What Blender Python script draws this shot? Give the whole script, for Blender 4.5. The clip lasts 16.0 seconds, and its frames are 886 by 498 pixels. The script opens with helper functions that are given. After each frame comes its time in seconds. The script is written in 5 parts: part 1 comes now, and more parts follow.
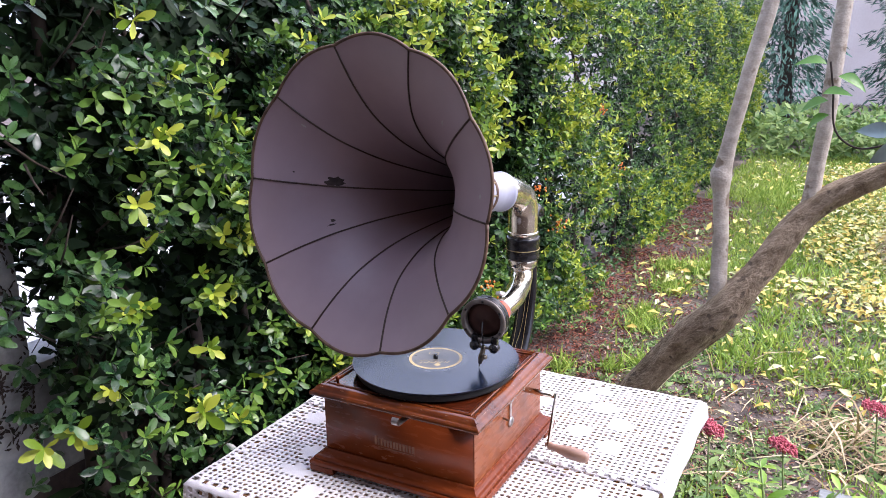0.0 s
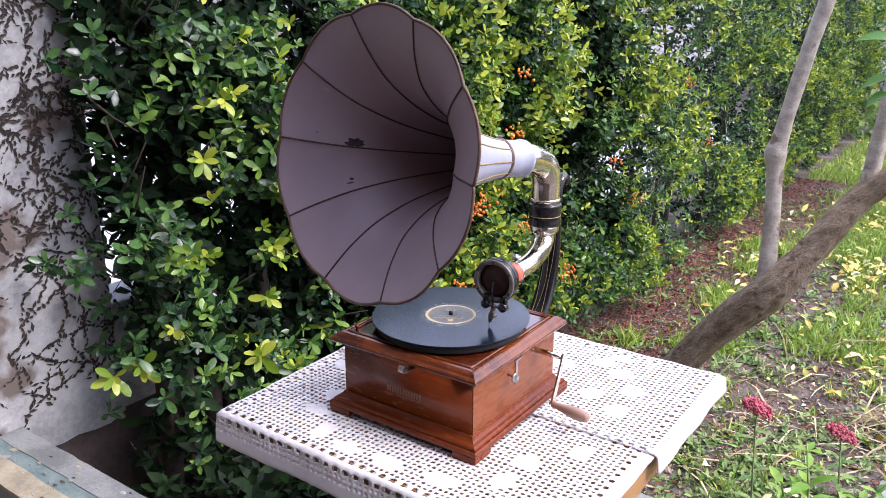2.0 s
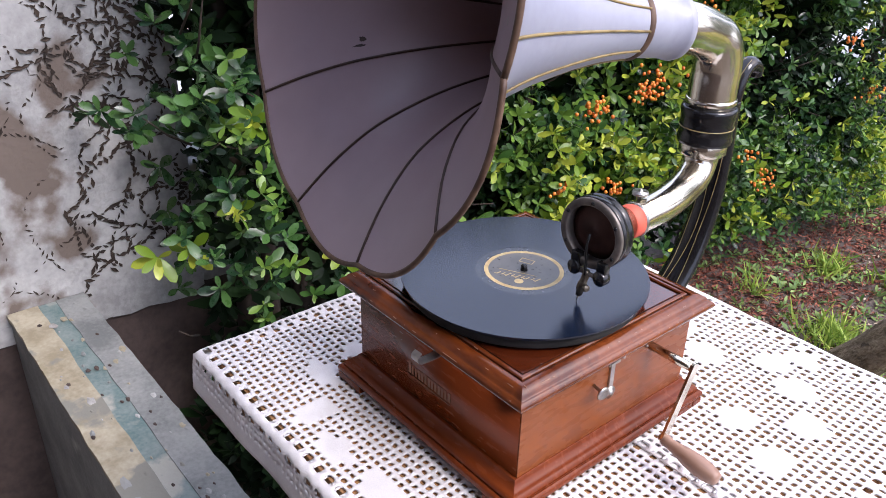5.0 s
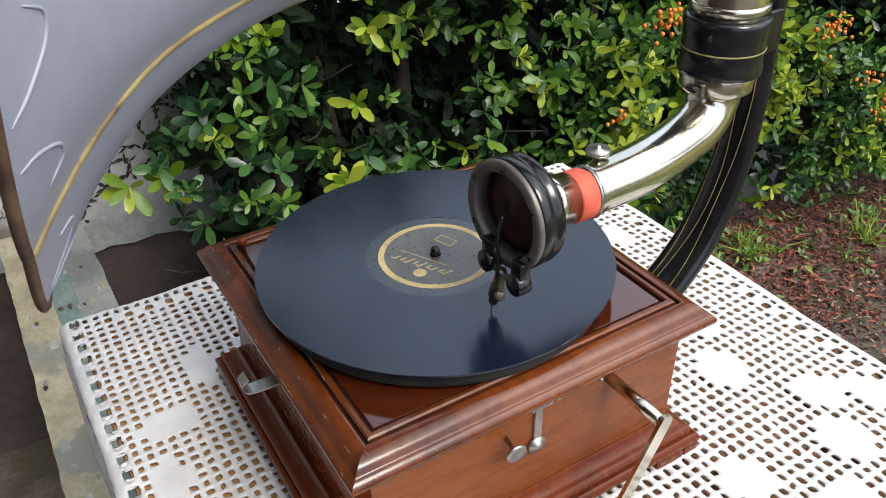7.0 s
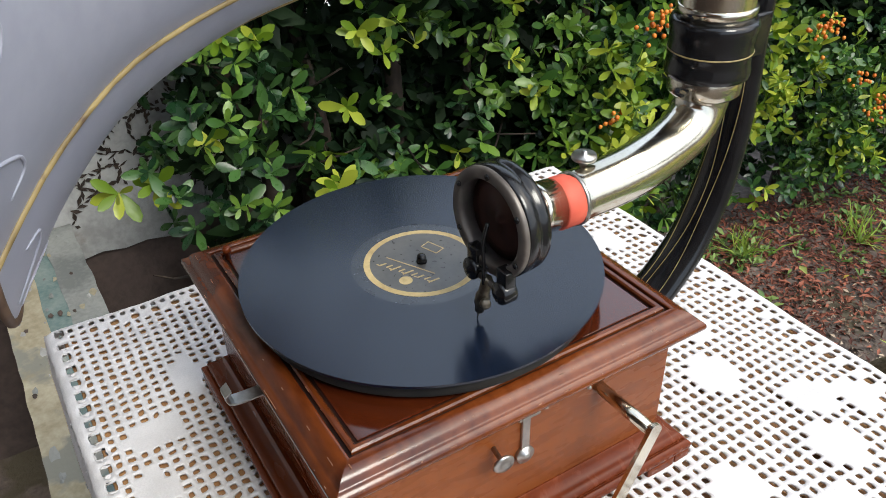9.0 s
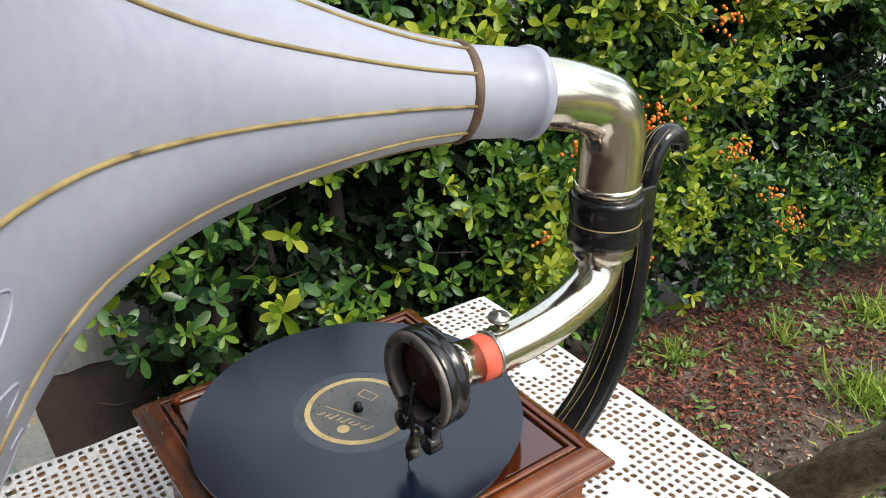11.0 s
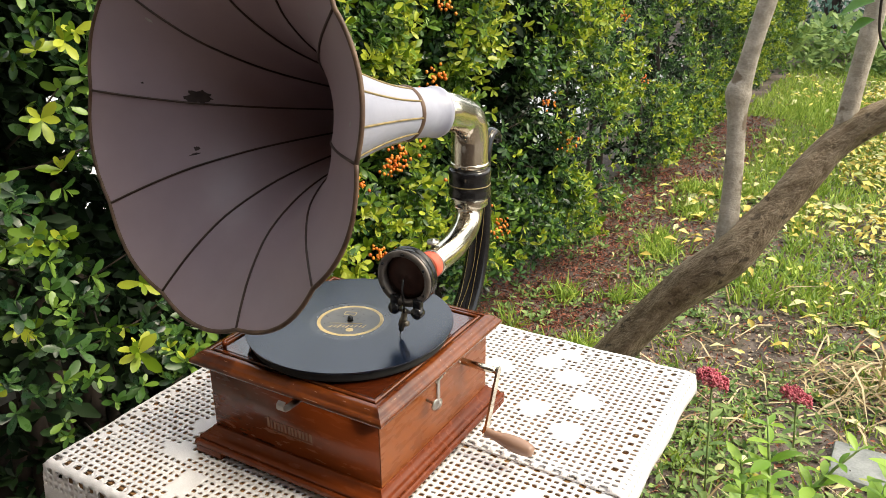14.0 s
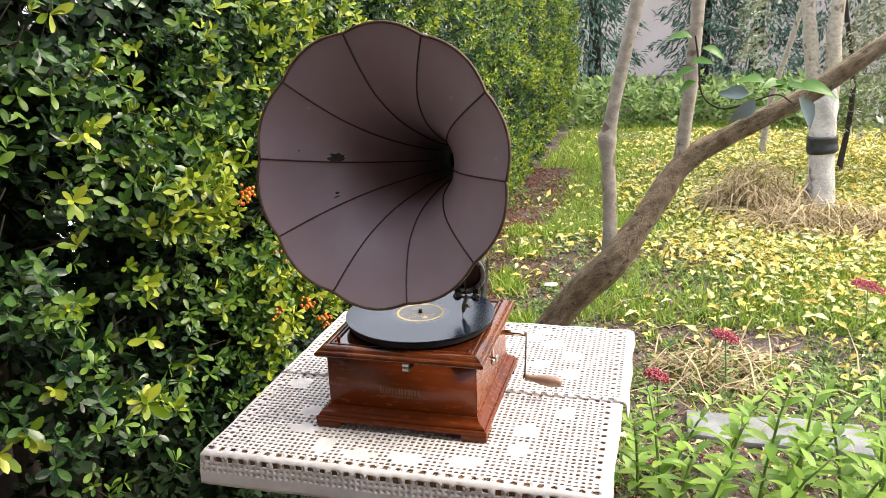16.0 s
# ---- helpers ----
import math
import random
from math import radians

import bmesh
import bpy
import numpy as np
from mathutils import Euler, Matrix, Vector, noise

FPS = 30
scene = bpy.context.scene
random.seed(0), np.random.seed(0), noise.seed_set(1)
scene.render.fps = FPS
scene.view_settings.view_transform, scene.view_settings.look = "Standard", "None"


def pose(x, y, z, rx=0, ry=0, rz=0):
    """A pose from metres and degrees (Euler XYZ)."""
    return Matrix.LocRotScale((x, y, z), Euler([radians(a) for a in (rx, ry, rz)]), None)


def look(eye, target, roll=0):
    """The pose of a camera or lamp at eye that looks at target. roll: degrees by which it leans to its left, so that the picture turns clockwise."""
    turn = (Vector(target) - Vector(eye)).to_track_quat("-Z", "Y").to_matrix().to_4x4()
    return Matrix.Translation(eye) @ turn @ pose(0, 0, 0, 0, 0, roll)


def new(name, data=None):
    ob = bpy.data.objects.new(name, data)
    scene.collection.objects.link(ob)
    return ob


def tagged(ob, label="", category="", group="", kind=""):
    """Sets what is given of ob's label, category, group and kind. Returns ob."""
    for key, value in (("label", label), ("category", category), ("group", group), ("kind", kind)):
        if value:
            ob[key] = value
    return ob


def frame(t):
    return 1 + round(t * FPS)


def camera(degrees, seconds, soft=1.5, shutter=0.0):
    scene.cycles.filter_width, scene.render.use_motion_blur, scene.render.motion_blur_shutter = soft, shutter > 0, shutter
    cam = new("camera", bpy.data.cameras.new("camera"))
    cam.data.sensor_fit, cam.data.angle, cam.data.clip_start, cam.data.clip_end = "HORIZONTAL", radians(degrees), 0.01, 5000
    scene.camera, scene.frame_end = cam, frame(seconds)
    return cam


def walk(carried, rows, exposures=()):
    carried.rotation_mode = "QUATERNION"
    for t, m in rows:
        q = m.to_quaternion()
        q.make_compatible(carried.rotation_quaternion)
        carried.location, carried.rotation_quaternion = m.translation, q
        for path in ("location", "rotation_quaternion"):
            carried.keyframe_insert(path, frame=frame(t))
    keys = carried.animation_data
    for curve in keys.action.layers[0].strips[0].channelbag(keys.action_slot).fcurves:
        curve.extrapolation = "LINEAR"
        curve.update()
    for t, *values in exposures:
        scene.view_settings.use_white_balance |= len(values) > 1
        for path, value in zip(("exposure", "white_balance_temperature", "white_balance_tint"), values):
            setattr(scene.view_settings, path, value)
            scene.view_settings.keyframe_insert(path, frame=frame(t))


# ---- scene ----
cam = camera(57.7, 16.0, 0.9)
PATH = [
    (0, (0.549, -0.991, 1.503), (-0.365, 0.705, 0.967), -0.9),
    (0.5, (0.571, -0.998, 1.501), (-0.379, 0.671, 0.941), -0.8),
    (1, (0.604, -1.004, 1.501), (-0.391, 0.635, 0.933), -0.8),
    (1.5, (0.641, -0.999, 1.507), (-0.397, 0.608, 0.923), -0.7),
    (2, (0.688, -0.98, 1.508), (-0.424, 0.568, 0.9), -0.2),
    (2.5, (0.731, -0.936, 1.501), (-0.417, 0.575, 0.87), 0.2),
    (3, (0.714, -0.876, 1.488), (-0.423, 0.62, 0.803), -0.3),
    (3.5, (0.629, -0.764, 1.462), (-0.499, 0.707, 0.712), 0.7),
    (4, (0.557, -0.651, 1.442), (-0.569, 0.793, 0.639), 0.8),
    (4.5, (0.52, -0.602, 1.425), (-0.694, 0.735, 0.565), 1.7),
    (4.7, (0.512, -0.576, 1.422), (-0.785, 0.67, 0.546), 1.3),
    (6.8, (0.408, -0.24, 1.337), (-1.021, 0.613, 0.228), -1.4),
    (7, (0.408, -0.238, 1.336), (-1.022, 0.61, 0.224), -1.3),
    (7.5, (0.408, -0.235, 1.336), (-1.023, 0.615, 0.227), -1.4),
    (8, (0.406, -0.23, 1.333), (-1.019, 0.622, 0.217), -1.5),
    (8.5, (0.404, -0.232, 1.332), (-1.019, 0.613, 0.208), -1.6),
    (9, (0.405, -0.228, 1.335), (-1.022, 0.629, 0.227), -1.5),
    (9.5, (0.408, -0.226, 1.351), (-1.038, 0.659, 0.289), -1.5),
    (10, (0.417, -0.228, 1.368), (-1.041, 0.714, 0.375), -0.9),
    (10.2, (0.423, -0.229, 1.377), (-1.043, 0.731, 0.413), -0.9),
    (12.3, (0.451, -0.35, 1.413), (-0.867, 0.905, 0.584), -0.2),
    (12.5, (0.44, -0.395, 1.411), (-0.826, 0.912, 0.581), -0.4),
    (13, (0.441, -0.512, 1.405), (-0.648, 0.916, 0.524), 0.1),
    (13.5, (0.475, -0.58, 1.426), (-0.527, 0.938, 0.594), 0.1),
    (14, (0.546, -0.7, 1.461), (-0.401, 0.898, 0.718), -0.5),
    (14.5, (0.572, -0.852, 1.504), (-0.403, 0.748, 0.806), -0.1),
    (15, (0.538, -0.963, 1.516), (-0.309, 0.74, 0.897), -0.4),
    (15.5, (0.434, -1.117, 1.526), (-0.187, 0.691, 0.937), -2.5),
    (16, (0.38, -1.215, 1.516), (-0.13, 0.628, 0.931), -2.1),
]
walk(cam, [(t, look(eye, target, roll)) for t, eye, target, roll in PATH], [(0, 0.58, 6050, 25), (2.5, 0.47, 6000, 25), (4.5, 0.33, 6050, 24), (6.8, -0.12, 6400, 7), (9, -0.16, 6450, 7), (10.2, -0.14, 6550, 6), (12.5, 0.08, 7200, 6), (14.5, 0.34, 7600, 9), (16, 0.50, 7250, 13)])
GROUND, TABLE = -0.05, 0.86

# ---- world and sun: bright overcast sky ----
world = bpy.data.worlds.new("overcast_sky")
scene.world = world
world.use_nodes = True
wn = world.node_tree.nodes
sky = wn.new("ShaderNodeTexSky")
sky.sky_type, sky.sun_disc = "NISHITA", False
sky.sun_elevation, sky.sun_rotation, sky.air_density, sky.dust_density = radians(48), radians(40), 1.0, 5.0
haze = wn.new("ShaderNodeMixRGB")
haze.inputs["Fac"].default_value = 0.6
haze.inputs["Color2"].default_value = (7.3, 8.3, 9.9, 1)
world.node_tree.links.new(sky.outputs[0], haze.inputs["Color1"])
world.node_tree.links.new(haze.outputs[0], wn["Background"].inputs["Color"])
wn["Background"].inputs["Strength"].default_value = 0.24
sun = new("sun", bpy.data.lights.new("sun", "SUN"))
sun.data.energy, sun.data.angle, sun.data.color = 3.0, radians(22), (1.0, 0.95, 0.86)
sun.matrix_world = look((4.0, 0.7, 4.6), (0, 0, 0))


# ---- materials ----
def mat(name, c1, c2, scale=12.0, rough=0.6, metal=0.0, bump=0.2, fine=90.0, c3=None, spots=0.62, coat=0.0, island=0.0,
        stretch=(1, 1, 1), rvar=0.15, sheen=0.0, depth=0.002, aniso=0.0, through_light=0.0, spec=0.5, lean=None, coat_rough=0.12):
    m = bpy.data.materials.new(name)
    m.use_nodes = True
    n, l = m.node_tree.nodes, m.node_tree.links
    p = n["Principled BSDF"]
    tc, mp = n.new("ShaderNodeTexCoord"), n.new("ShaderNodeMapping")
    mp.inputs["Scale"].default_value = stretch
    if lean is not None:
        mp.vector_type = "TEXTURE"
        mp.inputs["Rotation"].default_value = (0, -radians(lean), 0)
    l.new(tc.outputs["Object"], mp.inputs["Vector"])
    big, small = n.new("ShaderNodeTexNoise"), n.new("ShaderNodeTexNoise")
    for t, s in ((big, scale), (small, fine)):
        t.inputs["Scale"].default_value, t.inputs["Detail"].default_value = s, 5.0
        l.new(mp.outputs[0], t.inputs["Vector"])
    ramp = n.new("ShaderNodeValToRGB")
    ramp.color_ramp.elements[0].position, ramp.color_ramp.elements[1].position = 0.38, 0.62
    ramp.color_ramp.elements[0].color, ramp.color_ramp.elements[1].color = (*c1, 1), (*c2, 1)
    add = n.new("ShaderNodeMath")
    add.operation = "MULTIPLY_ADD"
    add.inputs[1].default_value = 0.35
    l.new(small.outputs["Fac"], add.inputs[0])
    half = n.new("ShaderNodeMath")
    half.operation = "MULTIPLY_ADD"
    half.inputs[1].default_value, half.inputs[2].default_value = 0.65, 0.0
    l.new(big.outputs["Fac"], half.inputs[0])
    l.new(half.outputs[0], add.inputs[2])
    value = add.outputs[0]
    if island:
        geo = n.new("ShaderNodeNewGeometry")
        mixi = n.new("ShaderNodeMix")
        mixi.inputs["Factor"].default_value = island
        l.new(value, mixi.inputs["A"])
        l.new(geo.outputs["Random Per Island"], mixi.inputs["B"])
        value = mixi.outputs["Result"]
    l.new(value, ramp.inputs["Fac"])
    colour = ramp.outputs["Color"]
    if c3:
        stain = n.new("ShaderNodeTexNoise")
        stain.inputs["Scale"].default_value, stain.inputs["Detail"].default_value = scale * 0.6, 8.0
        l.new(tc.outputs["Object"], stain.inputs["Vector"])
        step = n.new("ShaderNodeMapRange")
        step.inputs["From Min"].default_value, step.inputs["From Max"].default_value = spots, spots + 0.05
        l.new(stain.outputs["Fac"], step.inputs["Value"])
        mix = n.new("ShaderNodeMixRGB")
        mix.inputs["Color2"].default_value = (*c3, 1)
        l.new(step.outputs[0], mix.inputs["Fac"])
        l.new(colour, mix.inputs["Color1"])
        colour = mix.outputs[0]
    l.new(colour, p.inputs["Base Color"])
    rr = n.new("ShaderNodeMapRange")
    rr.inputs["To Min"].default_value, rr.inputs["To Max"].default_value = max(rough - rvar, 0.02), min(rough + rvar, 1.0)
    l.new(small.outputs["Fac"], rr.inputs["Value"])
    l.new(rr.outputs[0], p.inputs["Roughness"])
    p.inputs["Metallic"].default_value = metal
    p.inputs["Specular IOR Level"].default_value = spec
    p.inputs["Coat Weight"].default_value = coat
    p.inputs["Coat Roughness"].default_value = coat_rough
    p.inputs["Sheen Weight"].default_value = sheen
    if aniso:
        p.inputs["Anisotropic"].default_value = aniso
        p.inputs["Anisotropic Rotation"].default_value = 0.25
        tan = n.new("ShaderNodeTangent")
        tan.direction_type, tan.axis = "RADIAL", "Z"
        l.new(tan.outputs[0], p.inputs["Tangent"])
    if bump:
        b = n.new("ShaderNodeBump")
        b.inputs["Strength"].default_value, b.inputs["Distance"].default_value = bump, depth
        l.new(add.outputs[0], b.inputs["Height"])
        l.new(b.outputs[0], p.inputs["Normal"])
    if through_light:
        tr, ms = n.new("ShaderNodeBsdfTranslucent"), n.new("ShaderNodeMixShader")
        ms.inputs["Fac"].default_value = through_light
        l.new(colour, tr.inputs["Color"])
        l.new(p.outputs[0], ms.inputs[1])
        l.new(tr.outputs[0], ms.inputs[2])
        l.new(ms.outputs[0], n["Material Output"].inputs["Surface"])
    return m


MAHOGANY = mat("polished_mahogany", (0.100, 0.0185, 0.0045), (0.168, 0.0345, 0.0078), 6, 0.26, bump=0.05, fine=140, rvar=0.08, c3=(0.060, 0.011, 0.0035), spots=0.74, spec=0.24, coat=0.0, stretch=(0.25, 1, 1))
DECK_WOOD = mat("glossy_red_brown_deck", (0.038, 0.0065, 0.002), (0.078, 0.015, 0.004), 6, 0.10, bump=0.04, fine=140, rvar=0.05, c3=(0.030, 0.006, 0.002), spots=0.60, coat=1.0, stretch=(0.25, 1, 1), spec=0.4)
LID_WOOD = mat("worn_polished_lid", (0.070, 0.014, 0.0032), (0.165, 0.040, 0.008), 9, 0.22, bump=0.10, fine=160, rvar=0.12, c3=(0.040, 0.008, 0.003), spots=0.58, coat=0.5, stretch=(0.3, 1, 1), spec=0.3, coat_rough=0.14)
# lighter copy of the case mahogany; the sides' stronger light is in the colour
MAHOGANY_LIT_SIDE = mat("polished_mahogany_lit_side", (0.14, 0.035, 0.009), (0.235, 0.068, 0.016), 6, 0.28, bump=0.10, fine=140, c3=(0.09, 0.02, 0.006), spots=0.62, spec=0.25, coat=0.06, stretch=(1, 0.25, 1))
WORN_EDGE = mat("worn_varnish", (0.15, 0.055, 0.024), (0.34, 0.17, 0.09), 60, 0.45, fine=300, bump=0.2)
GROOVE = mat("dark_groove", (0.010, 0.004, 0.003), (0.022, 0.008, 0.005), 30, 0.6, spec=0.2)
# black record; the blue in its base paints the reflected sky
VINYL = mat("black_shellac_sky_tint", (0.0035, 0.0070, 0.0170), (0.0050, 0.0100, 0.0240), 4, 0.19, bump=0.0, rvar=0.0, aniso=0.6, spec=0.68)
LABEL = mat("dark_paper_label", (0.072, 0.068, 0.060), (0.112, 0.105, 0.095), 60, 0.32, fine=300, bump=0.02, spec=0.8)
GOLD_INK = mat("gold_ink", (0.42, 0.30, 0.13), (0.60, 0.46, 0.22), 80, 0.5, fine=300, bump=0.05)
DEADWAX = mat("smooth_shellac", (0.022, 0.026, 0.034), (0.030, 0.035, 0.045), 30, 0.24, bump=0.0, spec=0.9)
FELT = mat("dark_felt", (0.008, 0.008, 0.008), (0.02, 0.018, 0.016), 60, 0.95)
NICKEL = mat("nickel_plate", (0.64, 0.59, 0.47), (0.75, 0.70, 0.60), 14, 0.16, metal=1.0, bump=0.05, fine=160, c3=(0.42, 0.36, 0.27), spots=0.66, rvar=0.07)
STEEL = mat("dull_steel", (0.35, 0.34, 0.32), (0.55, 0.53, 0.5), 60, 0.35, metal=1.0, bump=0.15, fine=260, c3=(0.16, 0.11, 0.08), spots=0.66)
BLACK = mat("black_enamel", (0.006, 0.006, 0.007), (0.013, 0.013, 0.014), 30, 0.20, bump=0.04, coat=0.2, spec=0.4)
GOLD_LINE = mat("faded_gold_paint", (0.22, 0.16, 0.06), (0.42, 0.32, 0.13), 60, 0.45, fine=240)
RUBBER = mat("red_rubber", (0.62, 0.085, 0.05), (0.72, 0.13, 0.075), 40, 0.6, bump=0.05)
BRONZE = mat("bronzed_ring", (0.10, 0.086, 0.076), (0.19, 0.165, 0.145), 60, 0.42, metal=0.35)
BRASS = mat("tarnished_brass", (0.12, 0.10, 0.075), (0.30, 0.26, 0.20), 90, 0.35, metal=0.9, fine=300)
MICA = mat("brown_diaphragm", (0.045, 0.020, 0.015), (0.080, 0.038, 0.029), 40, 0.40, spec=0.25)
HORN_IN = mat("brown_violet_enamel", (0.330, 0.256, 0.285), (0.365, 0.285, 0.316), 7, 0.36, bump=0.012, fine=40, c3=(0.335, 0.256, 0.283), spots=0.62, rvar=0.06, spec=0.36)
HORN_OUT = mat("lavender_grey_enamel", (0.285, 0.295, 0.365), (0.34, 0.35, 0.42), 7, 0.38, bump=0.05, fine=120, c3=(0.325, 0.325, 0.39), spots=0.70, rvar=0.08)
SEAM_IN = mat("dark_seam", (0.035, 0.02, 0.016), (0.07, 0.042, 0.032), 40, 0.5)
SEAM_GOLD = mat("gilded_seam", (0.17, 0.12, 0.045), (0.32, 0.24, 0.095), 70, 0.45, c3=(0.09, 0.055, 0.03), spots=0.62)
RIM = mat("rusty_brown_rim", (0.06, 0.03, 0.018), (0.15, 0.09, 0.055), 70, 0.6)
CHIP = mat("bare_dark_metal", (0.02, 0.012, 0.011), (0.045, 0.03, 0.027), 120, 0.6)
PALE_CHIP = mat("pale_scratch", (0.32, 0.30, 0.30), (0.45, 0.43, 0.43), 120, 0.6)
DECAL = mat("worn_gilt_decal", (0.15, 0.050, 0.018), (0.24, 0.10, 0.035), 200, 0.45, fine=500)
HANDLE = mat("pale_turned_wood", (0.21, 0.115, 0.075), (0.34, 0.205, 0.145), 14, 0.42, fine=120, stretch=(0.2, 1, 1), coat=0.2)
COTTON = mat("white_cotton_crochet", (0.62, 0.595, 0.59), (0.74, 0.712, 0.707), 30, 0.9, bump=0.7, fine=700, sheen=0.2, depth=0.0012)
# dark brown that stands for the shade under the table
SHADE_WOOD = mat("shade_dark_table_wood", (0.03, 0.017, 0.01), (0.08, 0.045, 0.025), 6, 0.6, fine=90)
TABLE_WOOD = mat("yellow_brown_table_wood", (0.30, 0.15, 0.065), (0.46, 0.26, 0.11), 5, 0.5, fine=90, stretch=(0.2, 1, 1))
PLASTER = mat("peeling_whitewash", (0.27, 0.27, 0.265), (0.46, 0.46, 0.45), 6.5, 0.9, bump=0.9, fine=60, c3=(0.15, 0.12, 0.10), spots=0.575, depth=0.008)
DADO = mat("bare_brown_render", (0.040, 0.028, 0.024), (0.090, 0.064, 0.055), 5, 0.92, bump=0.8, fine=60, c3=(0.24, 0.22, 0.20), spots=0.68, depth=0.006)
CONCRETE = mat("weathered_concrete", (0.16, 0.172, 0.170), (0.285, 0.297, 0.288), 9, 0.85, bump=0.6, fine=130, c3=(0.40, 0.40, 0.38), spots=0.66, depth=0.003)
TEAL_PAINT = mat("flaking_teal_paint", (0.10, 0.17, 0.17), (0.22, 0.27, 0.26), 16, 0.75, bump=0.5, fine=140, c3=(0.36, 0.36, 0.32), spots=0.58)
CREAM_PAINT = mat("flaking_cream_paint", (0.28, 0.245, 0.165), (0.44, 0.40, 0.30), 16, 0.8, bump=0.6, fine=120, c3=(0.22, 0.22, 0.19), spots=0.56)
SOIL = mat("dark_soil_with_litter", (0.052, 0.040, 0.034), (0.170, 0.132, 0.112), 7, 0.95, bump=1.0, fine=60, c3=(0.085, 0.070, 0.045), spots=0.53, depth=0.02)
BARK = mat("grey_brown_bark", (0.150, 0.104, 0.060), (0.355, 0.270, 0.178), 55, 0.9, bump=1.0, fine=260, depth=0.012, stretch=(1.9, 1, 1), lean=44, c3=(0.105, 0.076, 0.048), spots=0.62)
SMOOTH_BARK = mat("pale_grey_young_bark", (0.30, 0.26, 0.205), (0.49, 0.435, 0.36), 34, 0.85, bump=0.9, fine=200, c3=(0.19, 0.145, 0.10), spots=0.60, depth=0.004, stretch=(1, 1, 1.4))
WHITEWASH = mat("lime_washed_bark", (0.40, 0.38, 0.36), (0.62, 0.60, 0.58), 12, 0.95, bump=1.0, fine=60, c3=(0.20, 0.16, 0.14), spots=0.62, depth=0.012)
STEM_DARK = mat("dark_shrub_stem", (0.018, 0.012, 0.009), (0.052, 0.035, 0.025), 20, 0.9, bump=0.6)
LEAF_OLD = mat("glossy_dark_green_leaf", (0.010, 0.036, 0.013), (0.055, 0.130, 0.032), 8, 0.30, bump=0.0, island=0.75, through_light=0.08, spec=0.45)
# near black: the shade inside the hedge is put into this leaf colour
LEAF_SHADE = mat("near_black_shade_leaf", (0.004, 0.012, 0.004), (0.012, 0.030, 0.008), 8, 0.6, bump=0.0, island=0.7, spec=0.15)
LEAF_MID = mat("mid_green_leaf", (0.038, 0.100, 0.017), (0.140, 0.250, 0.036), 8, 0.34, bump=0.0, island=0.75, through_light=0.18, spec=0.38)
LEAF_YOUNG = mat("yellow_green_young_leaf", (0.130, 0.220, 0.015), (0.400, 0.455, 0.050), 8, 0.36, bump=0.0, island=0.75, through_light=0.22, spec=0.35)
LEAF_SEDUM = mat("light_green_fleshy_leaf", (0.155, 0.310, 0.032), (0.320, 0.505, 0.068), 8, 0.42, bump=0.0, island=0.6, through_light=0.3)
LEAF_BRANCH = mat("bright_green_broad_leaf", (0.045, 0.15, 0.022), (0.11, 0.26, 0.035), 8, 0.4, bump=0.0, island=0.6, through_light=0.25)
LEAF_BLUE = mat("blue_grey_leaf_underside", (0.16, 0.24, 0.24), (0.28, 0.36, 0.36), 8, 0.5, bump=0.0, island=0.5)
BERRY = mat("orange_berry", (0.60, 0.13, 0.012), (0.80, 0.26, 0.03), 30, 0.35, bump=0.0, island=0.7)
GRASS = mat("fresh_grass", (0.185, 0.310, 0.040), (0.410, 0.520, 0.095), 2, 0.6, bump=0.0, island=0.65, through_light=0.3)
WEED = mat("weed_leaf", (0.100, 0.190, 0.042), (0.235, 0.335, 0.092), 2, 0.55, bump=0.0, island=0.7, through_light=0.2)
FALLEN = mat("fallen_yellow_leaf", (0.46, 0.34, 0.06), (0.88, 0.73, 0.19), 3, 0.6, bump=0.0, island=0.85, through_light=0.15)
FALLEN_GREEN = mat("fallen_greenish_leaf", (0.34, 0.38, 0.11), (0.70, 0.68, 0.36), 3, 0.6, bump=0.0, island=0.85, through_light=0.15)
MULCH = mat("red_brown_dead_leaf", (0.085, 0.026, 0.017), (0.320, 0.110, 0.066), 3, 0.85, bump=0.0, island=0.9)
STRAW = mat("dry_straw", (0.28, 0.20, 0.10), (0.56, 0.44, 0.26), 3, 0.8, bump=0.0, island=0.8)
PINK = mat("crimson_flower", (0.36, 0.055, 0.085), (0.62, 0.17, 0.20), 60, 0.8, bump=0.2, island=0.6)
STALK = mat("green_stalk", (0.15, 0.23, 0.07), (0.27, 0.34, 0.12), 20, 0.6)
CONIFER = mat("blue_green_conifer", (0.034, 0.092, 0.062), (0.105, 0.205, 0.140), 2, 0.7, bump=0.0, island=0.7)
SILVER = mat("pale_silvery_foliage", (0.20, 0.24, 0.15), (0.55, 0.56, 0.46), 2, 0.7, bump=0.0, island=0.8)
DEBRIS = mat("grey_brown_litter", (0.09, 0.067, 0.052), (0.44, 0.34, 0.25), 3, 0.9, bump=0.0, island=0.9)
FAR_WALL = mat("pale_pink_far_wall", (0.78, 0.68, 0.64), (0.86, 0.77, 0.73), 1.5, 0.9, fine=30)
PALE_STREET = mat("pale_sunlit_concrete", (0.40, 0.40, 0.39), (0.54, 0.54, 0.53), 3, 0.9, fine=40)
DRY_LEAF = mat("bleached_dry_leaf", (0.55, 0.50, 0.38), (0.75, 0.70, 0.58), 20, 0.8, bump=0.0, island=0.5)
TAPE = mat("black_tape", (0.012, 0.012, 0.014), (0.035, 0.035, 0.04), 20, 0.4)


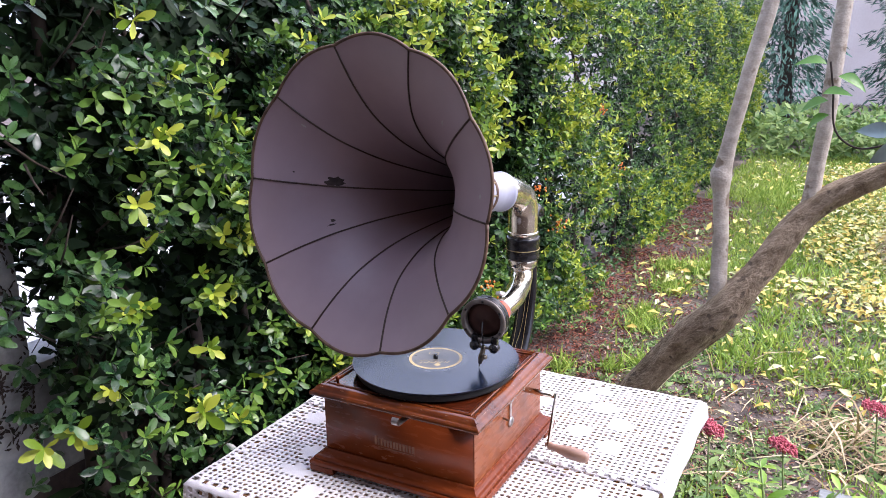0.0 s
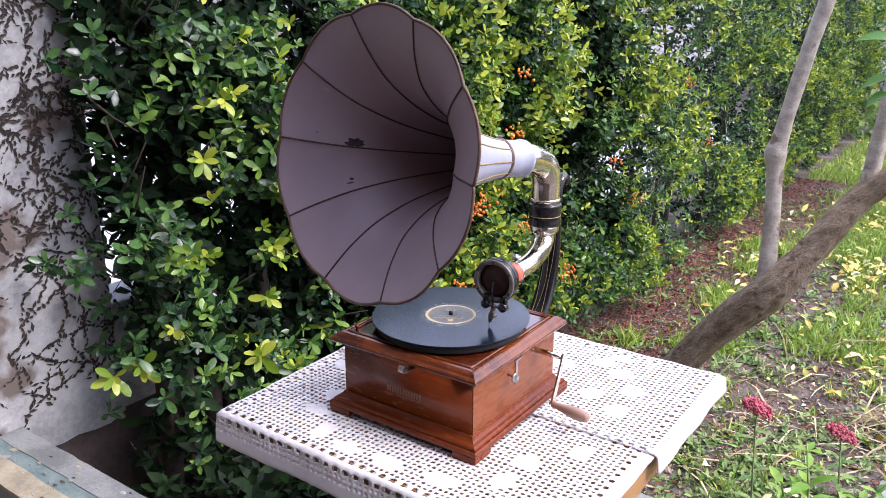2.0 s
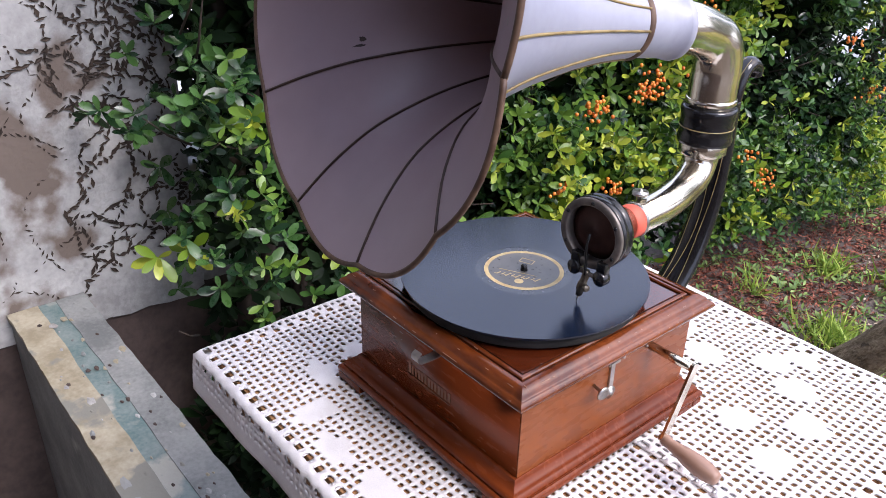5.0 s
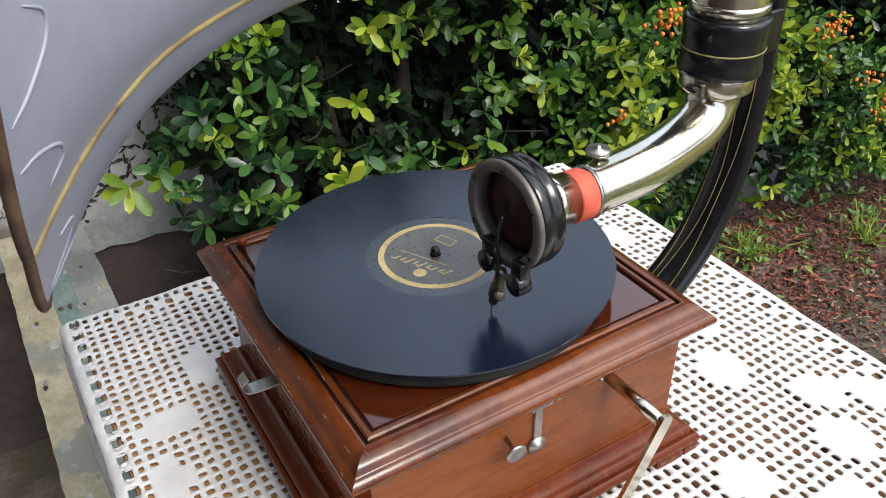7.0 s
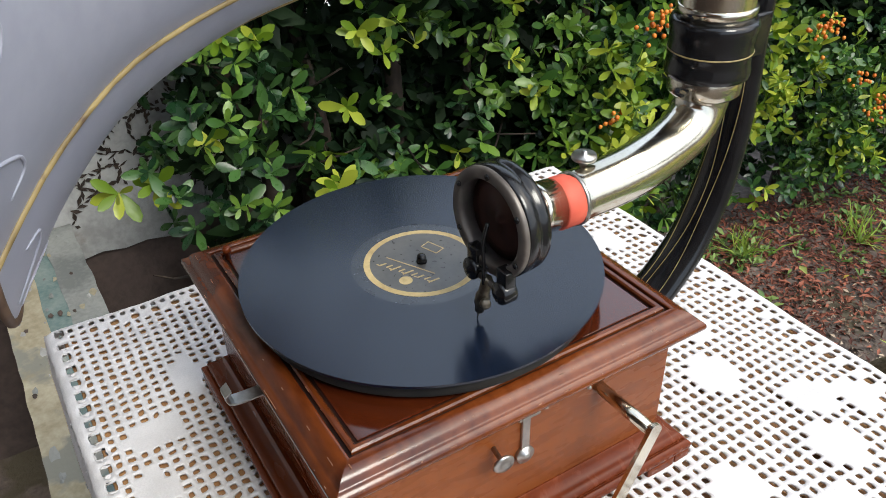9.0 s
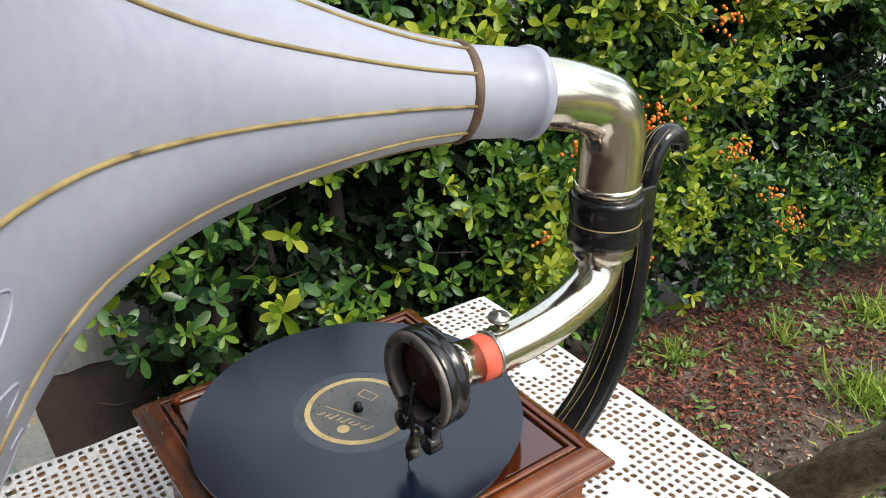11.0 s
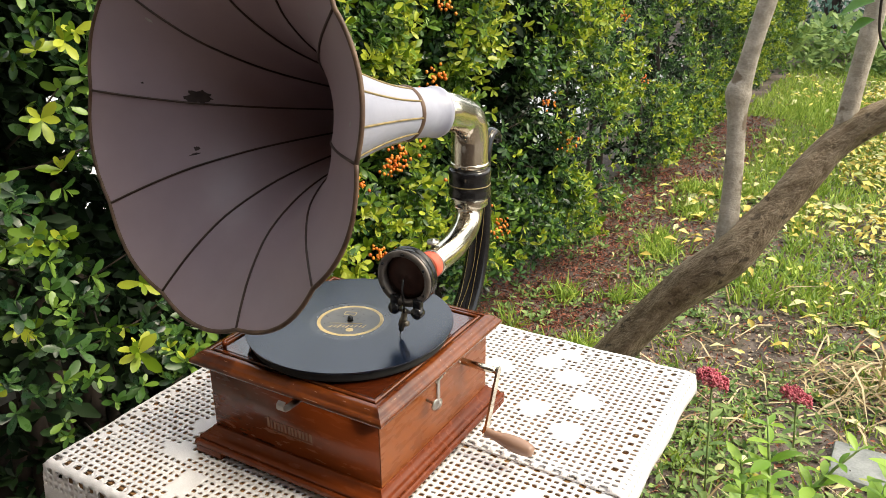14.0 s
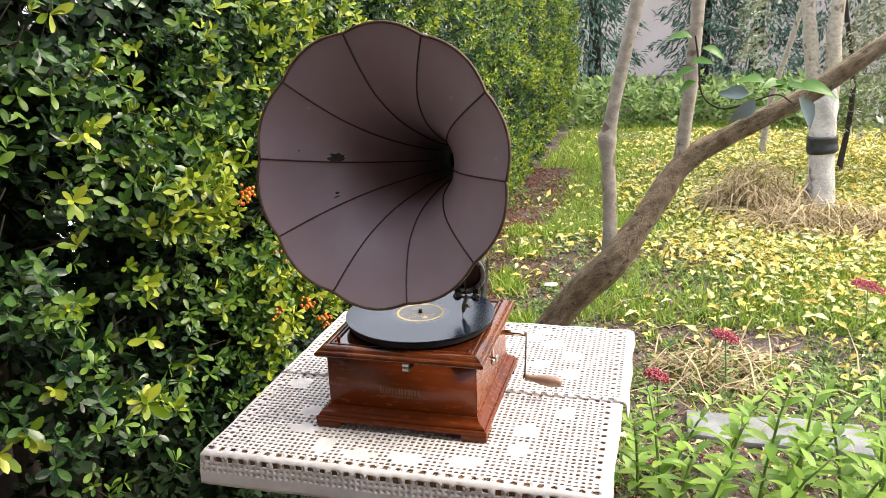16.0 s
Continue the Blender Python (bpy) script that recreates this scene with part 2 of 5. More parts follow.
# ---- helpers for meshes ----
def link(name, me, material, parent=None, label=""):
    ob = new(name, me)
    if material:
        me.materials.append(material)
    ob.parent = parent
    if label:
        ob["label"] = label
    return ob


def part(name, bm, material, parent=None, label="", smooth=True):
    me = bpy.data.meshes.new(name)
    bmesh.ops.recalc_face_normals(bm, faces=bm.faces)
    for f in bm.faces:
        f.smooth = smooth
    bm.to_mesh(me)
    bm.free()
    return link(name, me, material, parent, label)


def raw(name, verts, faces, material, parent=None, label="", smooth=True):
    me = bpy.data.meshes.new(name)
    me.from_pydata([tuple(v) for v in verts], [], faces)
    me.polygons.foreach_set("use_smooth", [smooth] * len(me.polygons))
    me.update()
    return link(name, me, material, parent, label)


def quads(name, verts, faces, material, parent=None, label="", smooth=True):
    """A large mesh from arrays: verts (n, 3), faces (m, 4)."""
    verts, faces = np.asarray(verts, np.float32), np.asarray(faces, np.int32)
    me = bpy.data.meshes.new(name)
    me.vertices.add(len(verts))
    me.vertices.foreach_set("co", verts.ravel())
    me.loops.add(faces.size)
    me.loops.foreach_set("vertex_index", faces.ravel())
    me.polygons.add(len(faces))
    me.polygons.foreach_set("loop_start", np.arange(0, faces.size, 4, dtype=np.int32))
    me.polygons.foreach_set("loop_total", np.full(len(faces), 4, np.int32))
    me.polygons.foreach_set("use_smooth", np.full(len(faces), smooth))
    me.update(calc_edges=True)
    return link(name, me, material, parent, label)


def empty(name, at, label, category, group="", kind=""):
    ob = new(name)
    ob.location = at
    ob.empty_display_size = 0.05
    return tagged(ob, label, category, group, kind)


def box(bm, a, b, bevel=0.0):
    made = bmesh.ops.create_cube(bm, size=1.0)["verts"]
    for v in made:
        v.co = [a[i] if v.co[i] < 0 else b[i] for i in range(3)]
    if bevel:
        edges = list({e for v in made for e in v.link_edges})
        bmesh.ops.bevel(bm, geom=edges, offset=bevel, segments=2, affect="EDGES", profile=0.6)
    return bm


def frames_along(points):
    pts = [Vector(p) for p in points]
    side = None
    out = []
    for i, p in enumerate(pts):
        d = (pts[min(i + 1, len(pts) - 1)] - pts[max(i - 1, 0)]).normalized()
        if side is None:
            side = d.orthogonal().normalized()
        side = (side - d * side.dot(d)).normalized()
        out.append((p, side, d.cross(side)))
    return out


def smooth_line(points, steps=6):
    """Catmull-Rom through points that may carry further values after x, y, z."""
    p = np.array(points, float)
    p = np.vstack([2 * p[0] - p[1], p, 2 * p[-1] - p[-2]])
    out = []
    for i in range(1, len(p) - 2):
        for k in range(steps):
            t = k / steps
            a, b, c, d = p[i - 1], p[i], p[i + 1], p[i + 2]
            out.append(0.5 * (2 * b + (c - a) * t + (2 * a - 5 * b + 4 * c - d) * t * t + (3 * b - a - 3 * c + d) * t ** 3))
    out.append(p[-2])
    return np.array(out)


def tube(points, radius, seg=12, flat=1.0, wobble=0.0, caps=True):
    """Verts and faces of a closed tube; radius is one value or one per point."""
    radius = [radius] * len(points) if np.isscalar(radius) else list(radius)
    verts, faces = [], []
    for i, (p, s, u) in enumerate(frames_along(points)):
        for k in range(seg):
            a = 2 * math.pi * k / seg
            r = radius[i]
            if wobble:
                r *= 1 + wobble * noise.noise((math.cos(a) * 1.3 + p.x * 9, math.sin(a) * 1.3 + p.y * 9, p.z * 9))
            if seg > 30 and wobble:
                r *= 1 + 0.06 * noise.noise((math.cos(a) * 7 + p.x * 5, math.sin(a) * 7 + p.y * 5, p.z * 5)) + 0.03 * noise.noise((math.cos(a) * 16 + p.x * 22, math.sin(a) * 16 + p.y * 22, p.z * 22))
            verts.append(p + s * (math.cos(a) * r) + u * (math.sin(a) * r * flat))
    for i in range(len(points) - 1):
        for k in range(seg):
            faces.append((i * seg + k, i * seg + (k + 1) % seg, (i + 1) * seg + (k + 1) % seg, (i + 1) * seg + k))
    if caps:
        faces.append(tuple(range(seg))[::-1])
        faces.append(tuple(range((len(points) - 1) * seg, len(points) * seg)))
    return verts, faces


def tube_part(name, points, radius, material, parent=None, label="", seg=12, flat=1.0, wobble=0.0, caps=True):
    v, f = tube(points, radius, seg, flat, wobble, caps)
    return raw(name, v, f, material, parent, label)


def lathe(name, profile, m, material, parent=None, label="", seg=48, smooth=True, caps=True):
    """Turns a profile of (radius, height) round z and lays it by the matrix m."""
    verts, faces = [], []
    for r, z in profile:
        for k in range(seg):
            a = 2 * math.pi * k / seg
            verts.append(m @ Vector((r * math.cos(a), r * math.sin(a), z)))
    for i in range(len(profile) - 1):
        for k in range(seg):
            faces.append((i * seg + k, i * seg + (k + 1) % seg, (i + 1) * seg + (k + 1) % seg, (i + 1) * seg + k))
    if caps:
        faces.append(tuple(range(seg))[::-1])
        faces.append(tuple(range((len(profile) - 1) * seg, len(profile) * seg)))
    return raw(name, verts, faces, material, parent, label, smooth)


def square_loft(name, loops, material, parent=None, label="", cx=0.0, cy=0.0):
    """A moulded square body from loops of (half width, height)."""
    if len(loops) > 3:
        loops = [tuple(p) for p in smooth_line(loops, 4)]
    verts, faces = [], []
    for h, z in loops:
        verts += [(cx - h, cy - h, z), (cx + h, cy - h, z), (cx + h, cy + h, z), (cx - h, cy + h, z)]
    for i in range(len(loops) - 1):
        for k in range(4):
            faces.append((i * 4 + k, i * 4 + (k + 1) % 4, i * 4 + 4 + (k + 1) % 4, i * 4 + 4 + k))
    n = 4 * (len(loops) - 1)
    faces += [(3, 2, 1, 0), (n, n + 1, n + 2, n + 3)]
    ob = raw(name, verts, faces, material, parent, label)
    for e in ob.data.edges:
        a, b = sorted(e.vertices)
        if b - a == 4 or b < 4 or a >= n:
            e.use_edge_sharp = True
    return ob


def along(a, b):
    """The pose whose z runs from a to b."""
    a, b = Vector(a), Vector(b)
    return Matrix.Translation(a) @ (b - a).to_track_quat("Z", "Y").to_matrix().to_4x4()


# ---- setting: ground, wall, ledge ----
rng = np.random.default_rng(7)


def hill(x, y):
    return 0.03 * noise.noise((x * 0.9, y * 0.9, 0.3)) + 0.012 * noise.noise((x * 4.1, y * 4.1, 2.0))


gx = np.concatenate([np.linspace(-300, -12, 10), np.linspace(-9, 9, 110), np.linspace(12, 300, 10)])
gy = np.concatenate([np.linspace(-300, -8, 10), np.linspace(-5, 14, 120), np.linspace(17, 300, 10)])
gv = [(x, y, GROUND + (hill(x, y) if abs(x) < 9 and -5 < y < 14 else 0)) for y in gy for x in gx]
nx = len(gx)
gf = [(j * nx + i, j * nx + i + 1, (j + 1) * nx + i + 1, (j + 1) * nx + i) for j in range(len(gy) - 1) for i in range(nx - 1)]
tagged(quads("ground", gv, gf, SOIL), "dark garden soil with grass and leaf litter", "ground", kind="structure")

WALL_X = -1.19
bm = box(bmesh.new(), (WALL_X - 0.22, -4.0, 0.42), (WALL_X, 0.125, 3.2), 0.006)
wall = tagged(part("wall_west", bm, PLASTER, smooth=False), "peeling whitewashed wall with cracks and dry creeper", "wall", kind="structure")
bm = box(bmesh.new(), (WALL_X - 0.22, -4.0, GROUND - 0.2), (WALL_X - 0.004, 0.121, 0.42), 0.0)
tagged(part("wall_plinth", bm, DADO, smooth=False), "dark brown bare render at the foot of the wall", "wall", kind="structure")
bm = box(bmesh.new(), (WALL_X - 0.16, 0.125, GROUND - 0.2), (WALL_X - 0.012, 1.6, 0.41), 0.0)
tagged(part("low_plinth", bm, DADO, smooth=False), "dark bare render at the foot of the low wall", "wall", kind="structure")
bm = box(bmesh.new(), (WALL_X - 0.16, 0.125, 0.41), (WALL_X - 0.006, 1.6, 0.72), 0.01)
tagged(part("low_wall", bm, PLASTER, smooth=False), "low crumbling whitewashed wall behind the hedge", "wall", kind="structure")
# uneven lower border of the remaining whitewash
rv, rf = [], []
edge = np.linspace(-4.0, 0.12, 90)
for i, y in enumerate(edge):
    low = 0.40 - 0.06 * noise.noise((y * 3.1, 1.0, 5.0)) - 0.05 * noise.noise((y * 11.0, 2.0, 5.0))
    rv += [(WALL_X + 0.004, y, low), (WALL_X + 0.004, y, 0.46)]
    if i:
        rf.append((2 * i - 2, 2 * i - 1, 2 * i + 1, 2 * i))
tagged(raw("plaster_edge", rv, rf, PLASTER, None, smooth=False), "ragged lower edge of the flaking whitewash", "wall", kind="structure")
# dry creeper marks: short dark dashes strung along wandering lines
for k in range(60):
    y, z = rng.uniform(-0.75, 0.11), rng.uniform(0.48, 1.6)
    a, bend = rng.uniform(0, 6.28), rng.normal(0, 0.10)
    mv, mf = [], []
    for s in range(22):
        a += bend + rng.normal(0, 0.12)
        y, z = y + 0.012 * math.cos(a), z + 0.012 * math.sin(a)
        if z < 0.45 or y > 0.115 or rng.random() < 0.25:
            continue
        b, ln, wd = a + rng.normal(0, 0.7), rng.uniform(0.003, 0.010), rng.uniform(0.0010, 0.0030)
        dy, dz = math.cos(b), math.sin(b)
        o = len(mv)
        mv += [(WALL_X + 0.0012, y - dy * ln, z - dz * ln), (WALL_X + 0.002, y - dz * wd, z + dy * wd), (WALL_X + 0.0012, y + dy * ln, z + dz * ln), (WALL_X + 0.002, y + dz * wd, z - dy * wd)]
        mf.append((o, o + 1, o + 2, o + 3))
    if mf:
        raw("creeper_mark", mv, mf, STEM_DARK, wall, smooth=False)

# dense dead creeper towards the wall's end
for k in range(120):
    y, z = 0.12 - 0.24 * rng.random() ** 1.7, rng.uniform(0.46, 1.7)
    a, mv, mf = rng.normal(1.6, 0.7), [], []
    for s in range(16):
        a += rng.normal(0, 0.35)
        y, z = y + 0.013 * math.cos(a), z + 0.013 * math.sin(a)
        if z < 0.44 or y > 0.118:
            break
        b, ln, wd = a + rng.normal(0, 0.8), rng.uniform(0.005, 0.014), rng.uniform(0.002, 0.0055)
        dy, dz = math.cos(b), math.sin(b)
        o = len(mv)
        mv += [(WALL_X + 0.002, y - dy * ln, z - dz * ln), (WALL_X + 0.004, y - dz * wd, z + dy * wd), (WALL_X + 0.002, y + dy * ln, z + dz * ln), (WALL_X + 0.004, y + dz * wd, z - dy * wd)]
        mf.append((o, o + 1, o + 2, o + 3))
    if mf:
        raw("creeper_mark", mv, mf, STEM_DARK, wall, smooth=False)

bm = box(bmesh.new(), (WALL_X + 0.002, -0.31, GROUND - 0.2), (-0.08, -0.157, 0.480), 0.004)
ledge = tagged(part("ledge", bm, CONCRETE, smooth=False), "low weathered concrete ledge with flaking paint", "ledge", kind="structure")
for name, a, b, m in (("cap", -0.215, -0.156, CONCRETE), ("painted_strip", -0.252, -0.2145, TEAL_PAINT), ("painted_edge", -0.312, -0.2515, CREAM_PAINT)):
    bm = bmesh.new()
    n = 60
    rows = []
    for i in range(n + 1):
        x = WALL_X + 0.003 + (1.105) * i / n
        j1 = 0.004 * noise.noise((x * 14, a * 50, 0)) if name != "painted_edge" else 0.003 * noise.noise((x * 20, 9, 0))
        j2 = 0.004 * noise.noise((x * 14, b * 50, 0)) if name != "cap" else 0.003 * noise.noise((x * 20, 5, 0))
        zt = 0.485 + (0.0 if name == "painted_strip" else 0.002) + 0.0015 * noise.noise((x * 25, a * 9, 1))
        rows.append([bm.verts.new(p) for p in ((x, a + j1, 0.478), (x, a + j1, zt), (x, b + j2, zt), (x, b + j2, 0.478))])
    for r, s in zip(rows, rows[1:]):
        for k in range(3):
            bm.faces.new((r[k], r[k + 1], s[k + 1], s[k]))
    part(name, bm, m, ledge, smooth=False)

for k in range(70):
    x, y, r0 = rng.uniform(-1.15, -0.3), rng.uniform(-0.300, -0.165), rng.uniform(0.002, 0.007) * (1 if k > 12 else 1.7)
    fv = [(x, y, 0.4895)]
    for q in range(9):
        a = 2 * math.pi * q / 9
        rr = r0 * rng.uniform(0.6, 1.1)
        fv.append((x + rr * math.cos(a) * 1.5, y + rr * math.sin(a) * 0.8, 0.4885))
    raw("paint_flake", fv, [(0, 1 + q, 1 + (q + 1) % 9) for q in range(9)], (CREAM_PAINT, PLASTER, DADO, CONCRETE)[k % 4], ledge, smooth=False)

bm = box(bmesh.new(), (0.52, 1.50, GROUND - 0.03), (1.14, 1.70, GROUND + 0.040), 0.012)
bmesh.ops.subdivide_edges(bm, edges=bm.edges[:], cuts=5, use_grid_fill=True)
for v in bm.verts:
    v.co += Vector((0, 1, 1)) * 0.012 * noise.noise(v.co * 7)
tagged(part("stone_slab", bm, CONCRETE), "grey weathered stone edging slab in the grass", "slab", kind="structure")


bm = bmesh.new()
bmesh.ops.create_icosphere(bm, subdivisions=3, radius=1.0)
for v in bm.verts:
    v.co = Vector((-0.10 + 0.13 * v.co.x, 1.12 + 0.07 * v.co.y, GROUND + 0.005 + 0.055 * v.co.z)) + v.co * (0.018 * noise.noise(v.co * 2.3))
tagged(part("edging_stone", bm, CONCRETE), "rounded grey stone at the edge of the bed", "stone")


# unseen wall and roof behind the camera and boards at left, added for shade
tagged(part("unseen_wall_south", box(bmesh.new(), (-1.4, -2.75, GROUND - 0.1), (4.5, -2.55, 3.1)), DADO, smooth=False), "added unseen brown wall that darkens the front of the case", "wall", kind="structure")
tagged(part("unseen_shade_roof", box(bmesh.new(), (-1.6, -2.9, 2.75), (3.2, -0.95, 2.85)), TABLE_WOOD, smooth=False), "added unseen boarded roof that shades the table side", "roof", kind="structure")
tagged(part("eave", box(bmesh.new(), (-1.7, -0.84, 2.30), (-0.62, 0.36, 2.38)), TABLE_WOOD, smooth=False), "added unseen boards that shade the wall and near hedge", "roof", kind="structure")


# pale street beyond the hedge, behind a wire fence
bm = box(bmesh.new(), (-9.0, -1.0, GROUND - 0.12), (-1.75, 9.0, GROUND + 0.06))
tagged(part("pavement", bm, PALE_STREET, smooth=False), "pale concrete pavement beyond the hedge", "pavement", kind="structure")
fence = empty("wire_fence", (0, 0, 0), "rusty diamond wire mesh fence behind the hedge", "fence")
for s in (-1, 1):
    for k in range(-20, 34):
        a0 = 0.0 + k * 0.045
        lo, hi = (a0, 0.72), (a0 + s * 0.9, 1.62)
        pts = [(WALL_X - 0.08 + 0.002 * s, lo[0] + (hi[0] - lo[0]) * f, lo[1] + (hi[1] - lo[1]) * f) for f in (0, 0.25, 0.5, 0.75, 1)]
        pts = [p for p in pts if 0.125 < p[1] < 1.35]
        if len(pts) > 1:
            tube_part("wire", pts, 0.0013, STEM_DARK, fence, seg=5)


# ---- table and cloths ----
X0, X1, Y0, Y1 = -0.285, 0.332, -0.240, 0.342
table = empty("table", (0, 0, GROUND), "small wooden table hidden under a white crochet cloth", "table")
table.location = (0, 0, 0)
part("tabletop", box(bmesh.new(), (X0 + 0.006, Y0 + 0.006, TABLE - 0.052), (X1 - 0.002, Y1 - 0.006, TABLE - 0.0016), 0.002), TABLE_WOOD, table, smooth=False)
# legs and aprons coloured dark, as the space below the top is shaded
for x in (X0 + 0.15, X1 - 0.18):
    for y in (Y0 + 0.20, Y1 - 0.06):
        part("leg", box(bmesh.new(), (x - 0.022, y - 0.022, GROUND - 0.03), (x + 0.022, y + 0.022, TABLE - 0.052), 0.003), SHADE_WOOD, table, smooth=False)
for a, b in (((X0 + 0.12, Y0 + 0.17), (X1 - 0.05, Y0 + 0.19)), ((X0 + 0.12, Y1 - 0.06), (X1 - 0.05, Y1 - 0.04)), ((X0 + 0.12, Y0 + 0.19), (X0 + 0.14, Y1 - 0.06)), ((X1 - 0.09, Y0 + 0.17), (X1 - 0.07, Y1 - 0.04))):
    part("apron", box(bmesh.new(), (*a, TABLE - 0.10), (*b, TABLE - 0.052)), SHADE_WOOD, table, smooth=False)

CELL = 0.0096
FLOWERS_FRONT = [(-0.172, -0.095, 0.022, 0.016), (-0.160, -0.152, 0.026, 0.015), (-0.108, -0.194, 0.016, 0.024), (-0.045, -0.208, 0.028, 0.013), (0.03, -0.205, 0.028, 0.014), (0.196, -0.090, 0.020, 0.020), (0.192, -0.148, 0.018, 0.022), (0.12, -0.195, 0.028, 0.014), (-0.235, 0.0, 0.02, 0.02), (0.25, -0.02, 0.016, 0.022)]
FLOWERS_BACK = [(0.195, 0.243, 0.024, 0.018), (0.182, 0.150, 0.022, 0.018), (0.150, 0.272, 0.020, 0.020), (0.088, 0.226, 0.026, 0.018), (0.17, 0.304, 0.024, 0.014), (0.03, 0.255, 0.022, 0.020), (-0.05, 0.225, 0.024, 0.018), (0.235, 0.195, 0.020, 0.022), (0.24, 0.12, 0.018, 0.02), (-0.16, 0.22, 0.022, 0.02), (-0.21, 0.27, 0.022, 0.018), (-0.12, 0.29, 0.022, 0.014)]


def crochet(name, x0, x1, y0, y1, z, drops, flowers, label):
    """A filet crochet cloth of square cells with real holes; drops: how far it hangs at left, right, front and back."""
    left, right, front, back = drops
    us = np.arange(-math.ceil(left / CELL), math.ceil((x1 - x0 + right) / CELL))
    vs = np.arange(-math.ceil(front / CELL), math.ceil((y1 - y0 + back) / CELL))

    def fold(d):
        """Run along the cloth past the table's edge -> out and down."""
        r = 0.007
        if d <= 0:
            return d, 0.0
        if d < r * 1.57:
            return r * math.sin(d / r), r * (1 - math.cos(d / r))
        return r + 0.10 * (d - r * 1.57), r + (d - r * 1.57)

    def lay(u, v):
        x, y, drop = x0 + u, y0 + v, 0.0
        if u < 0 or x > x1:
            out, d = fold(-u if u < 0 else x - x1)
            wave = 1 + 0.7 * noise.noise((y * 9, 3.0, z * 50))
            x = x0 - out * wave if u < 0 else x1 + out * wave
            drop = max(drop, d)
        if v < 0 or y > y1:
            out, d = fold(-v if v < 0 else y - y1)
            wave = 1 + 0.9 * noise.noise((x * 9, 7.0, z * 50))
            y = y0 - out * wave if v < 0 else y1 + out * wave
            drop = max(drop, d)
        return Vector((x, y, z - drop + 0.0012 * noise.noise((x * 22, y * 22, 1)) + 0.0006 * noise.noise((x * 110, y * 110, 4))))

    verts, faces, index = [], [], {}

    def corner(i, j):
        key = (round(i * 2), round(j * 2))
        if key not in index:
            jit = 0.0007
            index[key] = len(verts)
            verts.append(lay(i * CELL + jit * noise.noise((i, j, 3.3)), j * CELL + jit * noise.noise((i, j, 8.8))))
        return index[key]

    rim = ((0, 0), (0.5, 0), (1, 0), (1, 0.5), (1, 1), (0.5, 1), (0, 1), (0, 0.5))
    wide, deep = (x1 - x0) / CELL, (y1 - y0) / CELL
    for i in us:
        for j in vs:
            cx, cy = x0 + (i + 0.5) * CELL, y0 + (j + 0.5) * CELL
            ring = [corner(i + a, j + b) for a, b in rim]
            edge = min(i + left / CELL, wide + right / CELL - 1 - i, j + front / CELL, deep + back / CELL - 1 - j)
            inner = min(i, wide - 1 - i, j, deep - 1 - j)
            solid = any(((cx - fx) / rx) ** 2 + ((cy - fy) / ry) ** 2 < 1 for fx, fy, rx, ry in flowers)
            w, h = 0.37, 0.255
            if edge < 1:
                solid = True
            if 0.0 <= j < 1.0 and inner >= 0:
                solid, w, h = bool(i % 2), 0.62, 0.46
            elif 1.0 <= inner < 2.0 and j > 2:
                solid, w, h = bool((i + j) % 2), 0.46, 0.43
            if inner < 0 and edge >= 1:
                w, h = 0.18, 0.11
            if j == -1:
                solid = True
            elif j == -2 and edge >= 1:
                solid, w, h = bool(i % 2), 0.60, 0.40
            if solid:
                faces.append(tuple(ring))
                continue
            w *= 1 + 0.30 * noise.noise((i * 3.1, j * 2.7, 1))
            h *= 1 + 0.45 * noise.noise((i * 2.3, j * 3.9, 6))
            slant = 0.34 * noise.noise((i * 1.7, j * 1.1, 9))
            if (i + j) % 2 == 0 and inner >= 2:
                w, h = h * 1.25, w * 0.85
            hole = []
            for a, b in rim:
                a, b = a - 0.5, b - 0.5
                s = 1.0 if a * b == 0 else 0.82
                hole.append(len(verts))
                verts.append(lay((i + 0.5 + 2 * a * w * s + slant * b) * CELL, (j + 0.5 + 2 * b * h * s) * CELL))
            for k in range(8):
                faces.append((ring[k], ring[(k + 1) % 8], hole[(k + 1) % 8], hole[k]))
    ob = raw(name, verts, faces, COTTON, None, smooth=True)
    sol = ob.modifiers.new("thickness", "SOLIDIFY")
    sol.thickness, sol.offset = 0.0022, 0.0
    return tagged(ob, label, "tablecloth", "crochet cloths on the table")


crochet("tablecloth", X0, X1, Y0, 0.055, TABLE + 0.0012, (0.035, 0.004, 0.056, 0.0), FLOWERS_FRONT, "white cotton crochet cloth under the front of the gramophone")
crochet("tablecloth", X0 + 0.004, X1 + 0.004, 0.033, Y1, TABLE + 0.0050, (0.02, 0.032, 0.0, 0.012), FLOWERS_BACK, "white cotton crochet cloth lapped over another one")

# ---- gramophone ----
DECK = 1.000
gram = empty("gramophone", (0, 0, TABLE), "old mahogany table gramophone with a large flower horn", "gramophone")
gram.location = (0, 0, 0)
H = 0.1215
case = square_loft("case", [(H, 0.880), (H, 0.986)], MAHOGANY, gram, "polished reddish mahogany case")
# side panels in the lighter, lit-toned mahogany
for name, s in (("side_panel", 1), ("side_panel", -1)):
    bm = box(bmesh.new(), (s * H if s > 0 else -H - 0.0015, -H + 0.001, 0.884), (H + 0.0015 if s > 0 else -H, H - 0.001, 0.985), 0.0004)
    part(name, bm, MAHOGANY_LIT_SIDE, gram, smooth=False)
FOOT = TABLE + 0.0036
